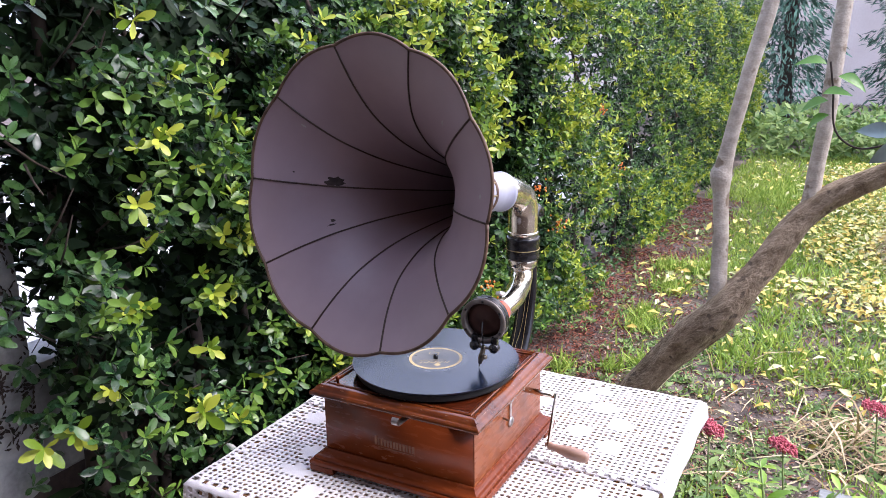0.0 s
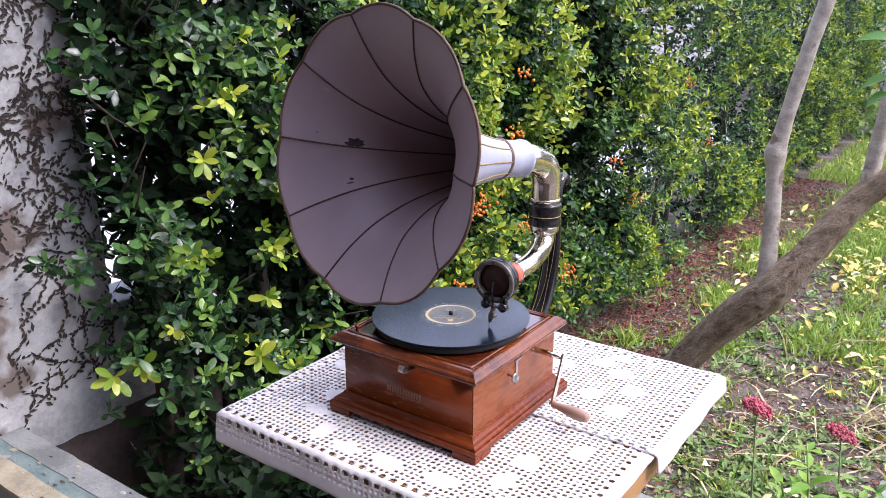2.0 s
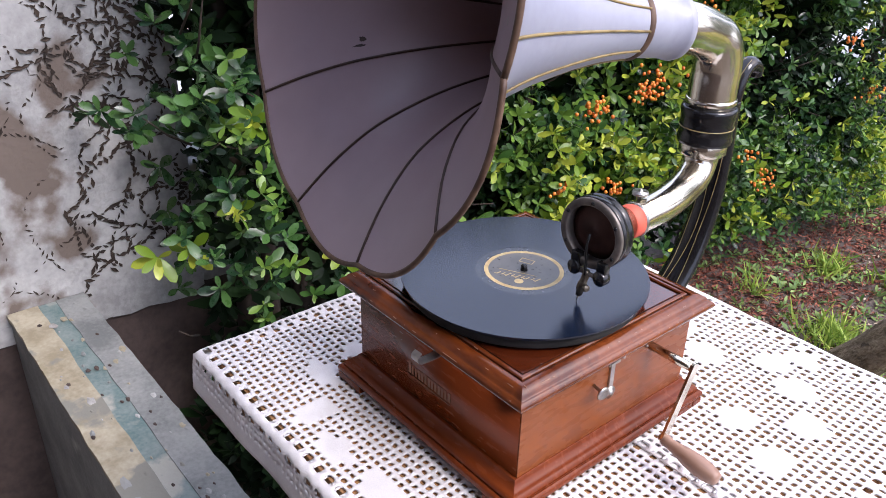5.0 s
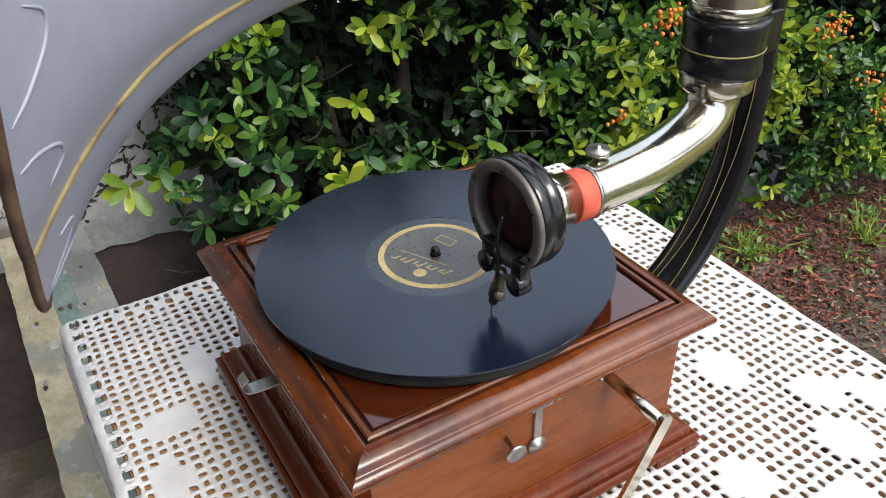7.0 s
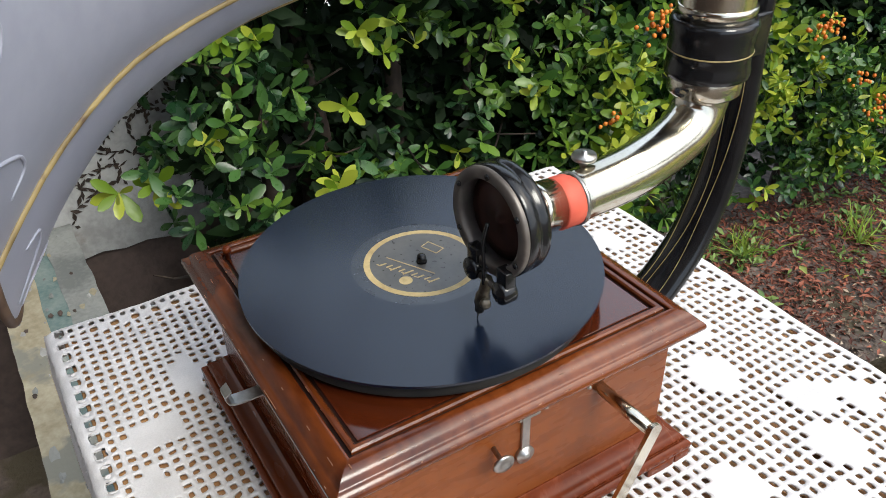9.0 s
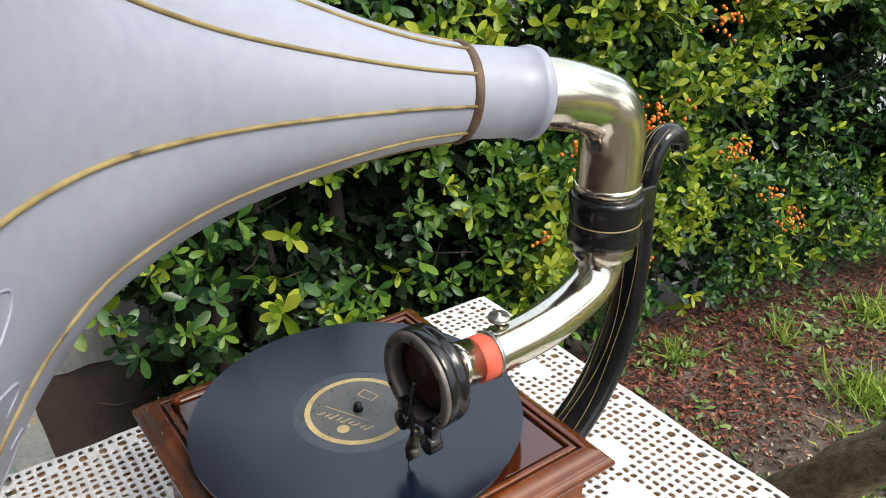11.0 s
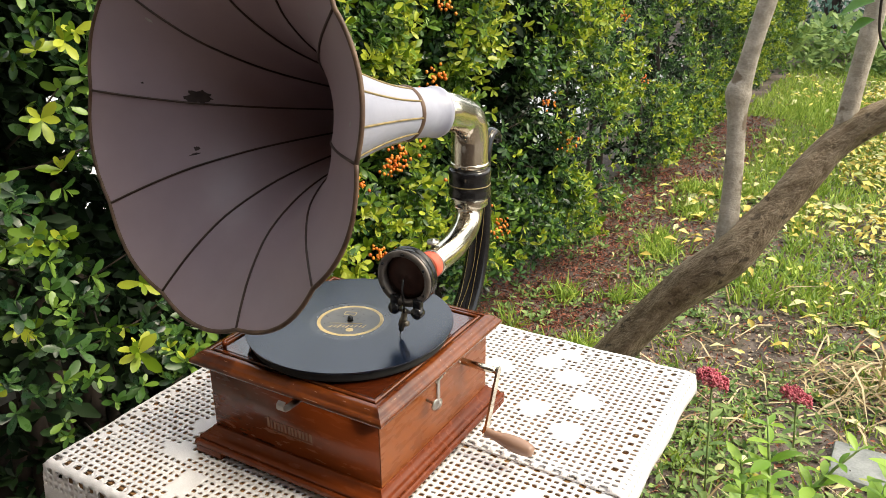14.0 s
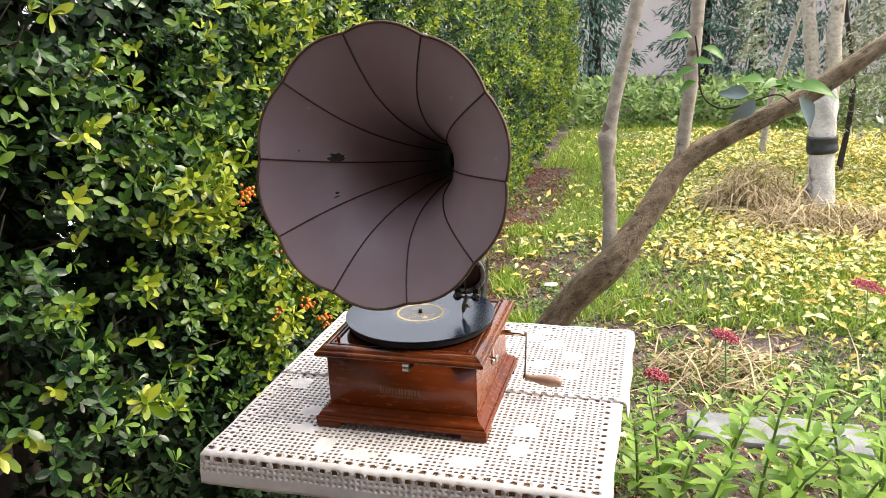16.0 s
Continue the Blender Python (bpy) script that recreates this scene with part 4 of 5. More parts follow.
for i, p in enumerate(line):
    d = Vector(line[min(i + 1, len(line) - 1)]) - Vector(line[max(i - 1, 0)])
    d.normalize()
    out = Vector((1, 0, 0)).cross(d).normalized()
    k = i / (len(line) - 1)
    w = 0.0215 * (1 - k) + 0.0075 * k
    th = 0.0115 * (1 - k) + 0.0065 * k
    rows.append([bm.verts.new(Vector(p) + Vector((math.cos(a) * w, 0, 0)) * (1 if abs(math.cos(a)) < 0.95 else 1.02) + out * math.sin(a) * th) for a in [2 * math.pi * j / 20 for j in range(20)]])
for r, s in zip(rows, rows[1:]):
    for j in range(20):
        bm.faces.new((r[j], r[(j + 1) % 20], s[(j + 1) % 20], s[j]))
bm.faces.new(rows[0]), bm.faces.new(rows[-1])
part("swan_neck", bm, BLACK, bracket)
for fx in (-0.5, 0.0, 0.5):
    for sgn in (-1, 1):
        pts = []
        for i, p in enumerate(line[4:-14]):
            i += 4
            d = (Vector(line[i + 1]) - Vector(line[i - 1])).normalized()
            out = Vector((1, 0, 0)).cross(d).normalized()
            k = i / (len(line) - 1)
            w, th = 0.0215 * (1 - k) + 0.0075 * k, 0.0115 * (1 - k) + 0.0065 * k
            f = fx + 0.10 * math.sin(i * 0.35 + fx * 7)
            pts.append(Vector(p) + Vector((f * w, 0, 0)) + out * sgn * (th * math.sqrt(1 - f * f) + 0.0001))
        tube_part("gilt_line", pts, 0.0003, GOLD_LINE, bracket, seg=5)
part("sleeve_bracket", box(bmesh.new(), (PX - 0.006, PY + 0.022, 1.138), (PX + 0.006, PY + 0.05, 1.168), 0.002), BLACK, bracket)


# ---- plants ----
def leaf_shape(stations, fold=0.18, droop=0.12):
    """Stations of (along, half width) -> verts (n, 3) and quads of a leaf of length 1 along x, z up."""
    verts, faces = [], []
    for s, w in stations:
        z = -droop * s * s
        verts += [(s, -w, z + fold * w), (s, 0, z), (s, w, z + fold * w)]
    for i in range(len(stations) - 1):
        for k in range(2):
            faces.append((3 * i + k, 3 * i + k + 3, 3 * i + k + 4, 3 * i + k + 1))
    return np.array(verts), np.array(faces)


OVAL = leaf_shape(((0, 0.02), (0.25, 0.12), (0.6, 0.21), (0.88, 0.15), (1.0, 0.03)))
OVAL_FAR = leaf_shape(((0, 0.03), (0.55, 0.22), (1.0, 0.05)))
LANCE = leaf_shape(((0, 0.03), (0.3, 0.15), (0.6, 0.17), (0.85, 0.09), (1.0, 0.01)), 0.3, 0.22)
BROAD = leaf_shape(((0, 0.02), (0.12, 0.13), (0.28, 0.235), (0.45, 0.27), (0.65, 0.22), (0.84, 0.12), (1.0, 0.005)), 0.55, 0.45)
BLADE = leaf_shape(((0, 0.022), (0.5, 0.018), (1.0, 0.002)), 0.3, 0.55)
CHIP_LEAF = leaf_shape(((0, 0.05), (0.5, 0.26), (1.0, 0.04)), 0.5, 0.25)


def unit(a):
    return a / np.maximum(np.linalg.norm(a, axis=-1, keepdims=True), 1e-9)


def lay_leaves(name, shape, at, ahead, up, size, material, parent=None, label="", widen=None):
    """One mesh of many leaves: at, ahead, up are (n, 3), size is (n,)."""
    v, f = shape
    ahead = unit(np.asarray(ahead, float))
    side = unit(np.cross(up, ahead))
    upn = np.cross(ahead, side)
    size = np.asarray(size, float)[:, None, None]
    wide = np.ones_like(size) if widen is None else np.asarray(widen)[:, None, None]
    pts = np.asarray(at, float)[:, None, :] + size * (v[None, :, 0:1] * ahead[:, None, :] + wide * v[None, :, 1:2] * side[:, None, :] + v[None, :, 2:3] * upn[:, None, :])
    faces = f[None] + (np.arange(len(at)) * len(v))[:, None, None]
    return quads(name, pts.reshape(-1, 3), faces.reshape(-1, 4), material, parent, label)


def rosettes(centres, axes, count, size, spread=(25, 80)):
    """Leaves set round twig ends: gives at, ahead, up, size."""
    n = len(centres)
    axes = unit(axes)
    ref = np.where(np.abs(axes[:, 2:3]) > 0.9, (1.0, 0, 0), (0, 0, 1.0))
    s1 = unit(np.cross(axes, ref))
    s2 = np.cross(axes, s1)
    out = [[], [], [], []]
    for k in range(count):
        a = k * 2.4 + rng.uniform(0, 6.28, n) * 0.15
        el = np.radians(spread[0] + (spread[1] - spread[0]) * (k + 0.5) / count + rng.normal(0, 9, n))
        d = axes * np.cos(el)[:, None] + (s1 * np.cos(a)[:, None] + s2 * np.sin(a)[:, None]) * np.sin(el)[:, None]
        back = 0.35 * size * (k / count)
        out[0].append(centres - axes * back[:, None])
        out[1].append(d)
        out[2].append(axes + 0.25 * rng.normal(size=(n, 3)))
        out[3].append(size * rng.uniform(0.6, 1.1, n) * (0.65 + 0.45 * k / count))
    return [np.concatenate(o) for o in out]


HEDGE_X = -0.86


def clump(y, z, seed=0.0):
    return noise.noise((y * 2.6, z * 2.0, seed)) + 0.65 * noise.noise((y * 6.1, z * 5.0, seed + 4))


def hedge_points(n, y0, y1, z0, z1, deep, keep):
    """Twig ends on and behind the hedge's uneven face."""
    c, a = [], []
    while len(c) < n:
        y, z = rng.uniform(y0, y1), rng.uniform(z0, z1)
        q = clump(y, z)
        if q < keep and rng.random() < 0.90:
            continue
        if (y < 0.9 and z < 0.38 and rng.random() < 0.75 - 0.3 * y) or (y < 0.34 and z < 0.62 and rng.random() < 0.85):
            continue
        if y < 0.75 and rng.random() < 0.66 - 0.6 * y and keep > -0.5:
            continue
        if 0.13 < y < 0.60 and noise.noise((y * 16, z * 9, 77)) > (0.20 if 0.72 < z < 1.15 and y < 0.26 else 0.40):
            continue
        if y < 0.10 and rng.random() < (0.10 - y) * 5.0:
            continue
        d = rng.random() ** 1.6 * deep
        x = HEDGE_X + (0.11 if y < 2.4 else 0.20) * q - d + (0.05 if y > 2.2 else 0.0) + 0.02 * rng.normal()
        c.append((x, y, z))
        a.append((0.8 + 0.2 * rng.normal(), -0.15 + 0.5 * rng.normal(), 0.45 + 0.45 * rng.normal()))
    return np.array(c), np.array(a)


hedge = empty("hedge", (0, 0, 0), "dense evergreen firethorn hedge with yellow-green shoots and orange berries", "hedge")
# near stretch
c, a = hedge_points(3500, -0.10, 2.6, 0.10, 1.64, 0.30, -0.02)
lay_leaves("old_leaves", OVAL, *rosettes(c, a, 7, rng.uniform(0.034, 0.056, len(c))), LEAF_OLD, hedge, "dark glossy leaves")["kind"] = "stuff"
c, a = hedge_points(1550, 0.05, 2.6, 0.12, 1.64, 0.12, 0.02)
c[:, 0] += 0.03
lay_leaves("mid_leaves", OVAL, *rosettes(c, a, 6, rng.uniform(0.032, 0.050, len(c))), LEAF_MID, hedge, "mid green leaves")["kind"] = "stuff"
c, a = hedge_points(320, 0.15, 2.6, 0.15, 1.66, 0.05, 0.12)
c[:, 0] += 0.055
lay_leaves("young_foliage", OVAL, *rosettes(c, a, 6, rng.uniform(0.030, 0.052, len(c)), (15, 70)), LEAF_YOUNG, hedge, "yellow-green young shoots")["kind"] = "stuff"
# inner layer coloured near black so that gaps look shaded
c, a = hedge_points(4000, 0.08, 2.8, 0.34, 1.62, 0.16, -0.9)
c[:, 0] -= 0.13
lay_leaves("inner_leaves", OVAL_FAR, *rosettes(c, a, 7, rng.uniform(0.055, 0.085, len(c))), LEAF_SHADE, hedge, "shaded inner leaves")["kind"] = "stuff"
c = np.array([(-0.79, 0.155, 1.150), (-0.76, 0.288, 0.785), (-0.77, 0.324, 0.907), (-0.85, 0.072, 0.753), (-0.80, 0.10, 0.93), (-0.78, 0.22, 1.28), (-0.84, -0.03, 0.70), (-0.86, -0.09, 0.69), (-0.77, 0.26, 0.63)])
lay_leaves("young_foliage", OVAL, *rosettes(c, np.tile((0.75, -0.5, 0.35), (len(c), 1)), 7, rng.uniform(0.045, 0.062, len(c)), (25, 80)), LEAF_YOUNG, hedge, "large yellow-green shoots")["kind"] = "stuff"
# sunlit shoots over the middle of the near stretch
c, a = hedge_points(440, 0.40, 1.7, 0.45, 1.25, 0.10, -0.4)
c[:, 0] += 0.03
lay_leaves("mid_leaves", OVAL, *rosettes(c, a, 7, rng.uniform(0.034, 0.052, len(c))), LEAF_MID, hedge, "mid green leaves")["kind"] = "stuff"
c, a = hedge_points(230, 0.40, 1.7, 0.42, 1.15, 0.03, 0.0)
c[:, 0] += 0.075
lay_leaves("young_foliage", OVAL, *rosettes(c, a, 6, rng.uniform(0.034, 0.054, len(c)), (15, 75)), LEAF_YOUNG, hedge, "yellow-green young shoots")["kind"] = "stuff"
c, a = hedge_points(260, 1.2, 3.2, 1.0, 1.66, 0.03, 0.0)
c[:, 0] += 0.07
lay_leaves("young_foliage", OVAL, *rosettes(c, a, 6, rng.uniform(0.030, 0.050, len(c)), (15, 75)), LEAF_YOUNG, hedge, "yellow-green young shoots")["kind"] = "stuff"
# dark sprigs reaching over the wall's end
n = 60
c = np.stack([rng.uniform(-1.12, -0.93, n), rng.uniform(-0.12, 0.16, n), rng.uniform(0.55, 1.6, n)], 1)
c = c[(c[:, 1] > 0.0) | (c[:, 2] < 1.05)]
lay_leaves("old_leaves", OVAL, *rosettes(c, np.stack([rng.normal(0.7, 0.3, len(c)), rng.normal(-0.4, 0.4, len(c)), rng.normal(0.3, 0.4, len(c))], 1), 7, rng.uniform(0.036, 0.056, len(c))), LEAF_OLD, hedge, "dark glossy leaves")["kind"] = "stuff"
c = np.array([(-0.86, 0.075, 0.745), (-0.865, 0.085, 0.725)])
lay_leaves("dry_leaves", OVAL, *rosettes(c, np.tile((0.8, -0.4, 0.2), (2, 1)), 6, np.full(2, 0.026), (20, 85)), DRY_LEAF, hedge, "pale dried leaf tuft")["kind"] = "stuff"
# deep inner foliage, in the near-black colour that paints the hedge's shade
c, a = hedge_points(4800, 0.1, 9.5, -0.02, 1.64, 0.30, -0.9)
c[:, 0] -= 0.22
lay_leaves("inner_leaves", OVAL_FAR, *rosettes(c, a, 7, rng.uniform(0.045, 0.07, len(c))), LEAF_SHADE, hedge, "shaded inner leaves")["kind"] = "stuff"
# far stretch
c, a = hedge_points(7000, 2.5, 9.6, 0.0, 1.72, 0.22, -0.12)
lay_leaves("old_leaves", OVAL_FAR, *rosettes(c, a, 6, rng.uniform(0.032, 0.052, len(c))), LEAF_OLD, hedge, "dark glossy leaves")["kind"] = "stuff"
c, a = hedge_points(4300, 2.5, 9.6, 0.05, 1.74, 0.06, 0.0)
c[:, 0] += 0.03
lay_leaves("mid_leaves", OVAL_FAR, *rosettes(c, a, 6, rng.uniform(0.030, 0.048, len(c))), LEAF_MID, hedge, "mid green leaves")["kind"] = "stuff"
c, a = hedge_points(2500, 2.5, 9.6, 0.1, 1.74, 0.03, 0.10)
c[:, 0] += 0.05
lay_leaves("young_foliage", OVAL_FAR, *rosettes(c, a, 6, rng.uniform(0.028, 0.046, len(c)), (15, 70)), LEAF_YOUNG, hedge, "yellow-green young shoots")["kind"] = "stuff"
# near-black leaves that paint the shade in the corner behind the ledge
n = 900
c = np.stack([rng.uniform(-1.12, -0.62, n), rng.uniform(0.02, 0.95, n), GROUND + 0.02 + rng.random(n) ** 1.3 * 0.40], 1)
lay_leaves("inner_leaves", OVAL_FAR, *rosettes(c, np.stack([rng.normal(0.3, 0.4, n), rng.normal(-0.4, 0.4, n), np.ones(n)], 1), 7, rng.uniform(0.04, 0.075, n)), LEAF_SHADE, hedge, "shaded inner leaves")["kind"] = "stuff"
# stems
for k in range(26):
    y = 0.30 + 0.36 * k + rng.uniform(-0.1, 0.1)
    x = HEDGE_X - 0.16 + rng.uniform(-0.08, 0.06)
    lean = rng.normal(0, 0.10)
    line = smooth_line([(x, y, GROUND - 0.05, 0.018), (x + 0.02, y + lean * 0.3 + rng.normal(0, 0.03), 0.5, 0.014), (x + rng.normal(0, 0.03), y + lean * 0.7 + rng.normal(0, 0.04), 1.1, 0.011), (x + rng.normal(0, 0.04), y + lean, 1.4, 0.008), (x, y + lean * 1.2, 1.62, 0.006)], 5)
    tube_part("stem", [tuple(p[:3]) for p in line], [p[3] for p in line], STEM_DARK, hedge, seg=8, wobble=0.2)
for x, y, r in ((-1.08, 0.165, 0.026), (-1.05, 0.215, 0.018), (-1.10, 0.33, 0.030), (-1.08, 0.53, 0.022)):
    line = smooth_line([(x, y, GROUND - 0.05, r * 1.2), (x + 0.01, y + 0.012, 0.5, r), (x - 0.01, y + 0.02, 1.0, r * 0.85), (x + 0.01, y + 0.03, 1.62, r * 0.6)], 6)
    tube_part("stem", [tuple(p[:3]) for p in line], [p[3] for p in line], STEM_DARK, hedge, seg=10, wobble=0.25)
for k in range(150):
    y, z = rng.uniform(0.0, 2.6), rng.uniform(0.3, 2.0)
    p = Vector((HEDGE_X - 0.12, y, z))
    d = Vector((0.75, rng.normal(0, 0.5), rng.normal(0.35, 0.4))).normalized()
    tube_part("twig", [p, p + d * 0.08, p + d * 0.16 + Vector((0, 0, 0.015))], [0.0030, 0.0024, 0.0015], STEM_DARK, hedge, seg=5)
# berries
BALL = np.array([(math.cos(a) * math.cos(b), math.sin(a) * math.cos(b), math.sin(b)) for b in np.linspace(-1.4, 1.4, 5) for a in np.linspace(0, 2 * math.pi, 6, endpoint=False)])
BALL_F = np.array([(i * 6 + k, i * 6 + (k + 1) % 6, (i + 1) * 6 + (k + 1) % 6, (i + 1) * 6 + k) for i in range(4) for k in range(6)])
for y, z, n, s in ((1.19, 0.825, 60, 0.050), (0.98, 0.805, 34, 0.028), (1.88, 0.40, 30, 0.035), (1.76, 0.51, 12, 0.02), (1.43, 1.03, 24, 0.03), (1.21, 0.465, 26, 0.026), (2.53, 0.59, 22, 0.04), (1.53, 0.69, 34, 0.034), (0.89, 0.62, 12, 0.018), (0.77, 1.02, 30, 0.024), (1.09, 0.575, 22, 0.026), (3.19, 1.07, 18, 0.04), (1.48, 1.24, 16, 0.02), (2.3, 0.8, 14, 0.03), (3.6, 0.7, 18, 0.05)):
    cc = np.stack([HEDGE_X + 0.13 + rng.normal(0, 0.012, n), y + rng.normal(0, s, n), z + rng.normal(0, s * 0.5, n)], 1)
    v = cc[:, None] + BALL[None] * rng.uniform(0.0042, 0.0062, n)[:, None, None]
    quads("berry_cluster", v.reshape(-1, 3), (BALL_F[None] + np.arange(n)[:, None, None] * 30).reshape(-1, 4), BERRY, hedge, "orange berry cluster")["kind"] = "stuff"


# ---- leaning tree beside the table ----
def limb(name, pts, material, parent, seg=18, wobble=0.16, label="", steps=7):
    line = smooth_line(pts, steps)
    line[:, 3] *= 0.84 if material is BARK else 0.9
    return tube_part(name, [tuple(p[:3]) for p in line], [p[3] for p in line], material, parent, label, seg=seg, wobble=wobble)


tree = empty("tree", (0, 0, 0.028), "leaning fruit tree with a rough trunk and two upright stems", "tree")
limb("trunk", [(-0.30, 1.00, GROUND - 0.06, 0.075), (-0.15, 0.98, 0.20, 0.060), (0.02, 0.96, 0.465, 0.052), (0.15, 0.945, 0.660, 0.047), (0.262, 0.93, 0.790, 0.054), (0.345, 0.955, 0.905, 0.038), (0.437, 1.0, 1.050, 0.036), (0.56, 1.0, 1.135, 0.030), (0.74, 1.0, 1.240, 0.027), (0.90, 1.0, 1.36, 0.025), (1.25, 1.03, 1.62, 0.02)], BARK, tree, 44, 0.20, "rough grey-brown leaning trunk", 16)
limb("stem", [(0.258, 0.935, 0.78, 0.030), (0.258, 0.942, 0.87, 0.023), (0.252, 0.948, 1.00, 0.020), (0.247, 0.95, 1.085, 0.0205), (0.244, 0.95, 1.125, 0.0262), (0.249, 0.951, 1.155, 0.0205), (0.258, 0.952, 1.21, 0.0190), (0.285, 0.955, 1.36, 0.0185), (0.325, 0.96, 1.55, 0.018), (0.40, 0.97, 2.1, 0.015)], SMOOTH_BARK, tree, 16, 0.14, "pale grey upright stem")
limb("stem", [(0.432, 1.0, 1.03, 0.026), (0.440, 1.005, 1.12, 0.0205), (0.452, 1.01, 1.28, 0.0195), (0.462, 1.01, 1.52, 0.0185), (0.50, 1.02, 2.1, 0.015)], SMOOTH_BARK, tree, 16, 0.14, "pale grey upright stem")
lv = [((0.445, 0.9, 1.385), (-0.7, -0.3, 0.25), 0.055), ((0.470, 0.9, 1.36), (0.8, -0.2, -0.15), 0.055), ((0.445, 0.88, 1.325), (0.9, -0.3, 0.3), 0.05), ((0.455, 0.9, 1.31), (-0.8, -0.3, -0.1), 0.05), ((0.46, 0.9, 1.28), (-0.8, -0.2, -0.3), 0.045),
      ((0.62, 0.9, 1.275), (-0.8, -0.2, 0.35), 0.06), ((0.625, 0.89, 1.268), (0.7, -0.4, 0.15), 0.055), ((0.69, 0.9, 1.262), (0.95, -0.3, 0.1), 0.085), ((0.66, 0.9, 1.27), (-0.5, -0.6, 0.25), 0.06), ((0.67, 0.9, 1.26), (0.3, -0.5, 0.3), 0.05)]
for p, d, s in lv:
    lay_leaves("leaf", BROAD, [p], [d], [(0, -0.5, 0.8)], [1.05 * s], LEAF_BRANCH, tree, "bright green leaf")
for p, d, s in (((0.60, 0.9, 1.235), (-0.6, -0.2, -0.7), 0.065), ((0.70, 0.9, 1.24), (0.5, -0.3, -0.7), 0.07), ((0.585, 0.9, 1.25), (-0.9, -0.2, 0.1), 0.06)):
    lay_leaves("leaf", BROAD, [p], [d], [(0.5, -0.8, 0.3)], [1.1 * s], LEAF_BLUE, tree, "blue-grey leaf turned over")
tube_part("twig", [tuple(p) for p in smooth_line([(0.70, 0.985, 1.215), (0.65, 0.92, 1.245), (0.58, 0.90, 1.225), (0.52, 0.89, 1.215), (0.475, 0.895, 1.25), (0.463, 0.9, 1.33), (0.452, 0.9, 1.39)], 5)], 0.0022, STEM_DARK, tree, seg=6)

# ---- lime-washed tree and its neighbours farther off ----
white_tree = empty("tree", (-0.05, 0, 0), "lime-washed fruit tree trunk with a black band", "tree")
limb("trunk", [(1.56, 4.96, GROUND - 0.06, 0.145), (1.56, 4.96, 0.05, 0.115), (1.545, 4.96, 0.4, 0.098), (1.53, 4.96, 0.70, 0.105), (1.52, 4.96, 0.86, 0.09)], WHITEWASH, white_tree, 24, 0.16, "lime-washed trunk")
limb("band", [(1.548, 4.96, 0.405, 0.113), (1.545, 4.96, 0.43, 0.119), (1.542, 4.96, 0.47, 0.113), (1.541, 4.96, 0.51, 0.115), (1.54, 4.96, 0.525, 0.106)], TAPE, white_tree, 24, 0.05, "black band wound round the trunk")
limb("fork", [(1.50, 4.96, 0.70, 0.07), (1.44, 4.96, 0.95, 0.056), (1.38, 4.96, 1.35, 0.05), (1.33, 5.0, 1.9, 0.04)], SMOOTH_BARK, white_tree, 16, 0.15)
limb("fork", [(1.55, 4.96, 0.72, 0.075), (1.56, 4.96, 1.0, 0.06), (1.55, 4.96, 1.35, 0.052), (1.62, 5.0, 1.9, 0.04)], SMOOTH_BARK, white_tree, 16, 0.15)
thin = empty("tree", (0, 0, 0), "slender pale bare sapling in the lawn", "tree")
limb("trunk", [(1.35, 7.2, GROUND - 0.05, 0.04), (1.40, 7.2, 0.5, 0.034), (1.52, 7.2, 1.0, 0.03), (1.75, 7.2, 2.0, 0.025)], SMOOTH_BARK, thin, 10)
n = 5200
c = np.stack([rng.uniform(1.0, 3.4, n), 6.0 + rng.uniform(-0.3, 0.9, n), rng.uniform(0.25, 2.6, n)], 1)
keepers = np.array([clump(p[0] * 0.7, p[2] * 0.5, 9) > -0.05 for p in c]) & (c[:, 2] > 0.9 - 0.55 * (c[:, 0] > 1.75))
c = c[keepers]
silver = empty("shrub", (0, 0, 0), "tall shrub with pale drooping silvery leaves", "shrub")
lay_leaves("crown", OVAL_FAR, *rosettes(c, np.stack([rng.normal(0, 0.4, len(c)), rng.normal(-0.5, 0.4, len(c)), rng.normal(-0.8, 0.4, len(c))], 1), 5, rng.uniform(0.04, 0.09, len(c))), SILVER, silver)["kind"] = "stuff"
for x in (1.9, 2.4, 3.0):
    limb("stem", [(x, 6.4, GROUND - 0.05, 0.03), (x + 0.05, 6.4, 0.7, 0.025), (x - 0.1, 6.4, 1.6, 0.02), (x, 6.4, 2.5, 0.01)], STEM_DARK, silver, 8)


def conifer(x, y, height, radius, seed, group="conifers behind the lawn"):
    ob = empty("conifer", (0, 0, 0), "dark blue-green conifer at the end of the garden", "conifer", group)
    limb("trunk", [(x, y, GROUND - 0.1, 0.12), (x, y, height * 0.5, 0.08), (x, y, height, 0.02)], STEM_DARK, ob, 10)
    r = np.random.default_rng(seed)
    m = 9000
    h = r.random(m) ** 0.8
    a = r.uniform(0, 6.28, m)
    rad = radius * (1 - 0.8 * h) * (0.55 + 0.45 * r.random(m)) * (1 + 0.3 * np.sin(h * 60))
    at = np.stack([x + rad * np.cos(a), y + rad * np.sin(a), GROUND + 0.1 + h * height], 1)
    d = np.stack([np.cos(a) + 0.4 * r.normal(size=m), np.sin(a) + 0.4 * r.normal(size=m), -0.5 + 0.4 * r.normal(size=m)], 1)
    lay_leaves("crown", OVAL_FAR, at, d, np.stack([r.normal(0, 0.4, m), r.normal(0, 0.4, m), np.ones(m)], 1), r.uniform(0.06, 0.15, m), CONIFER, ob, "drooping needle sprays", widen=np.full(m, 0.6))["kind"] = "stuff"


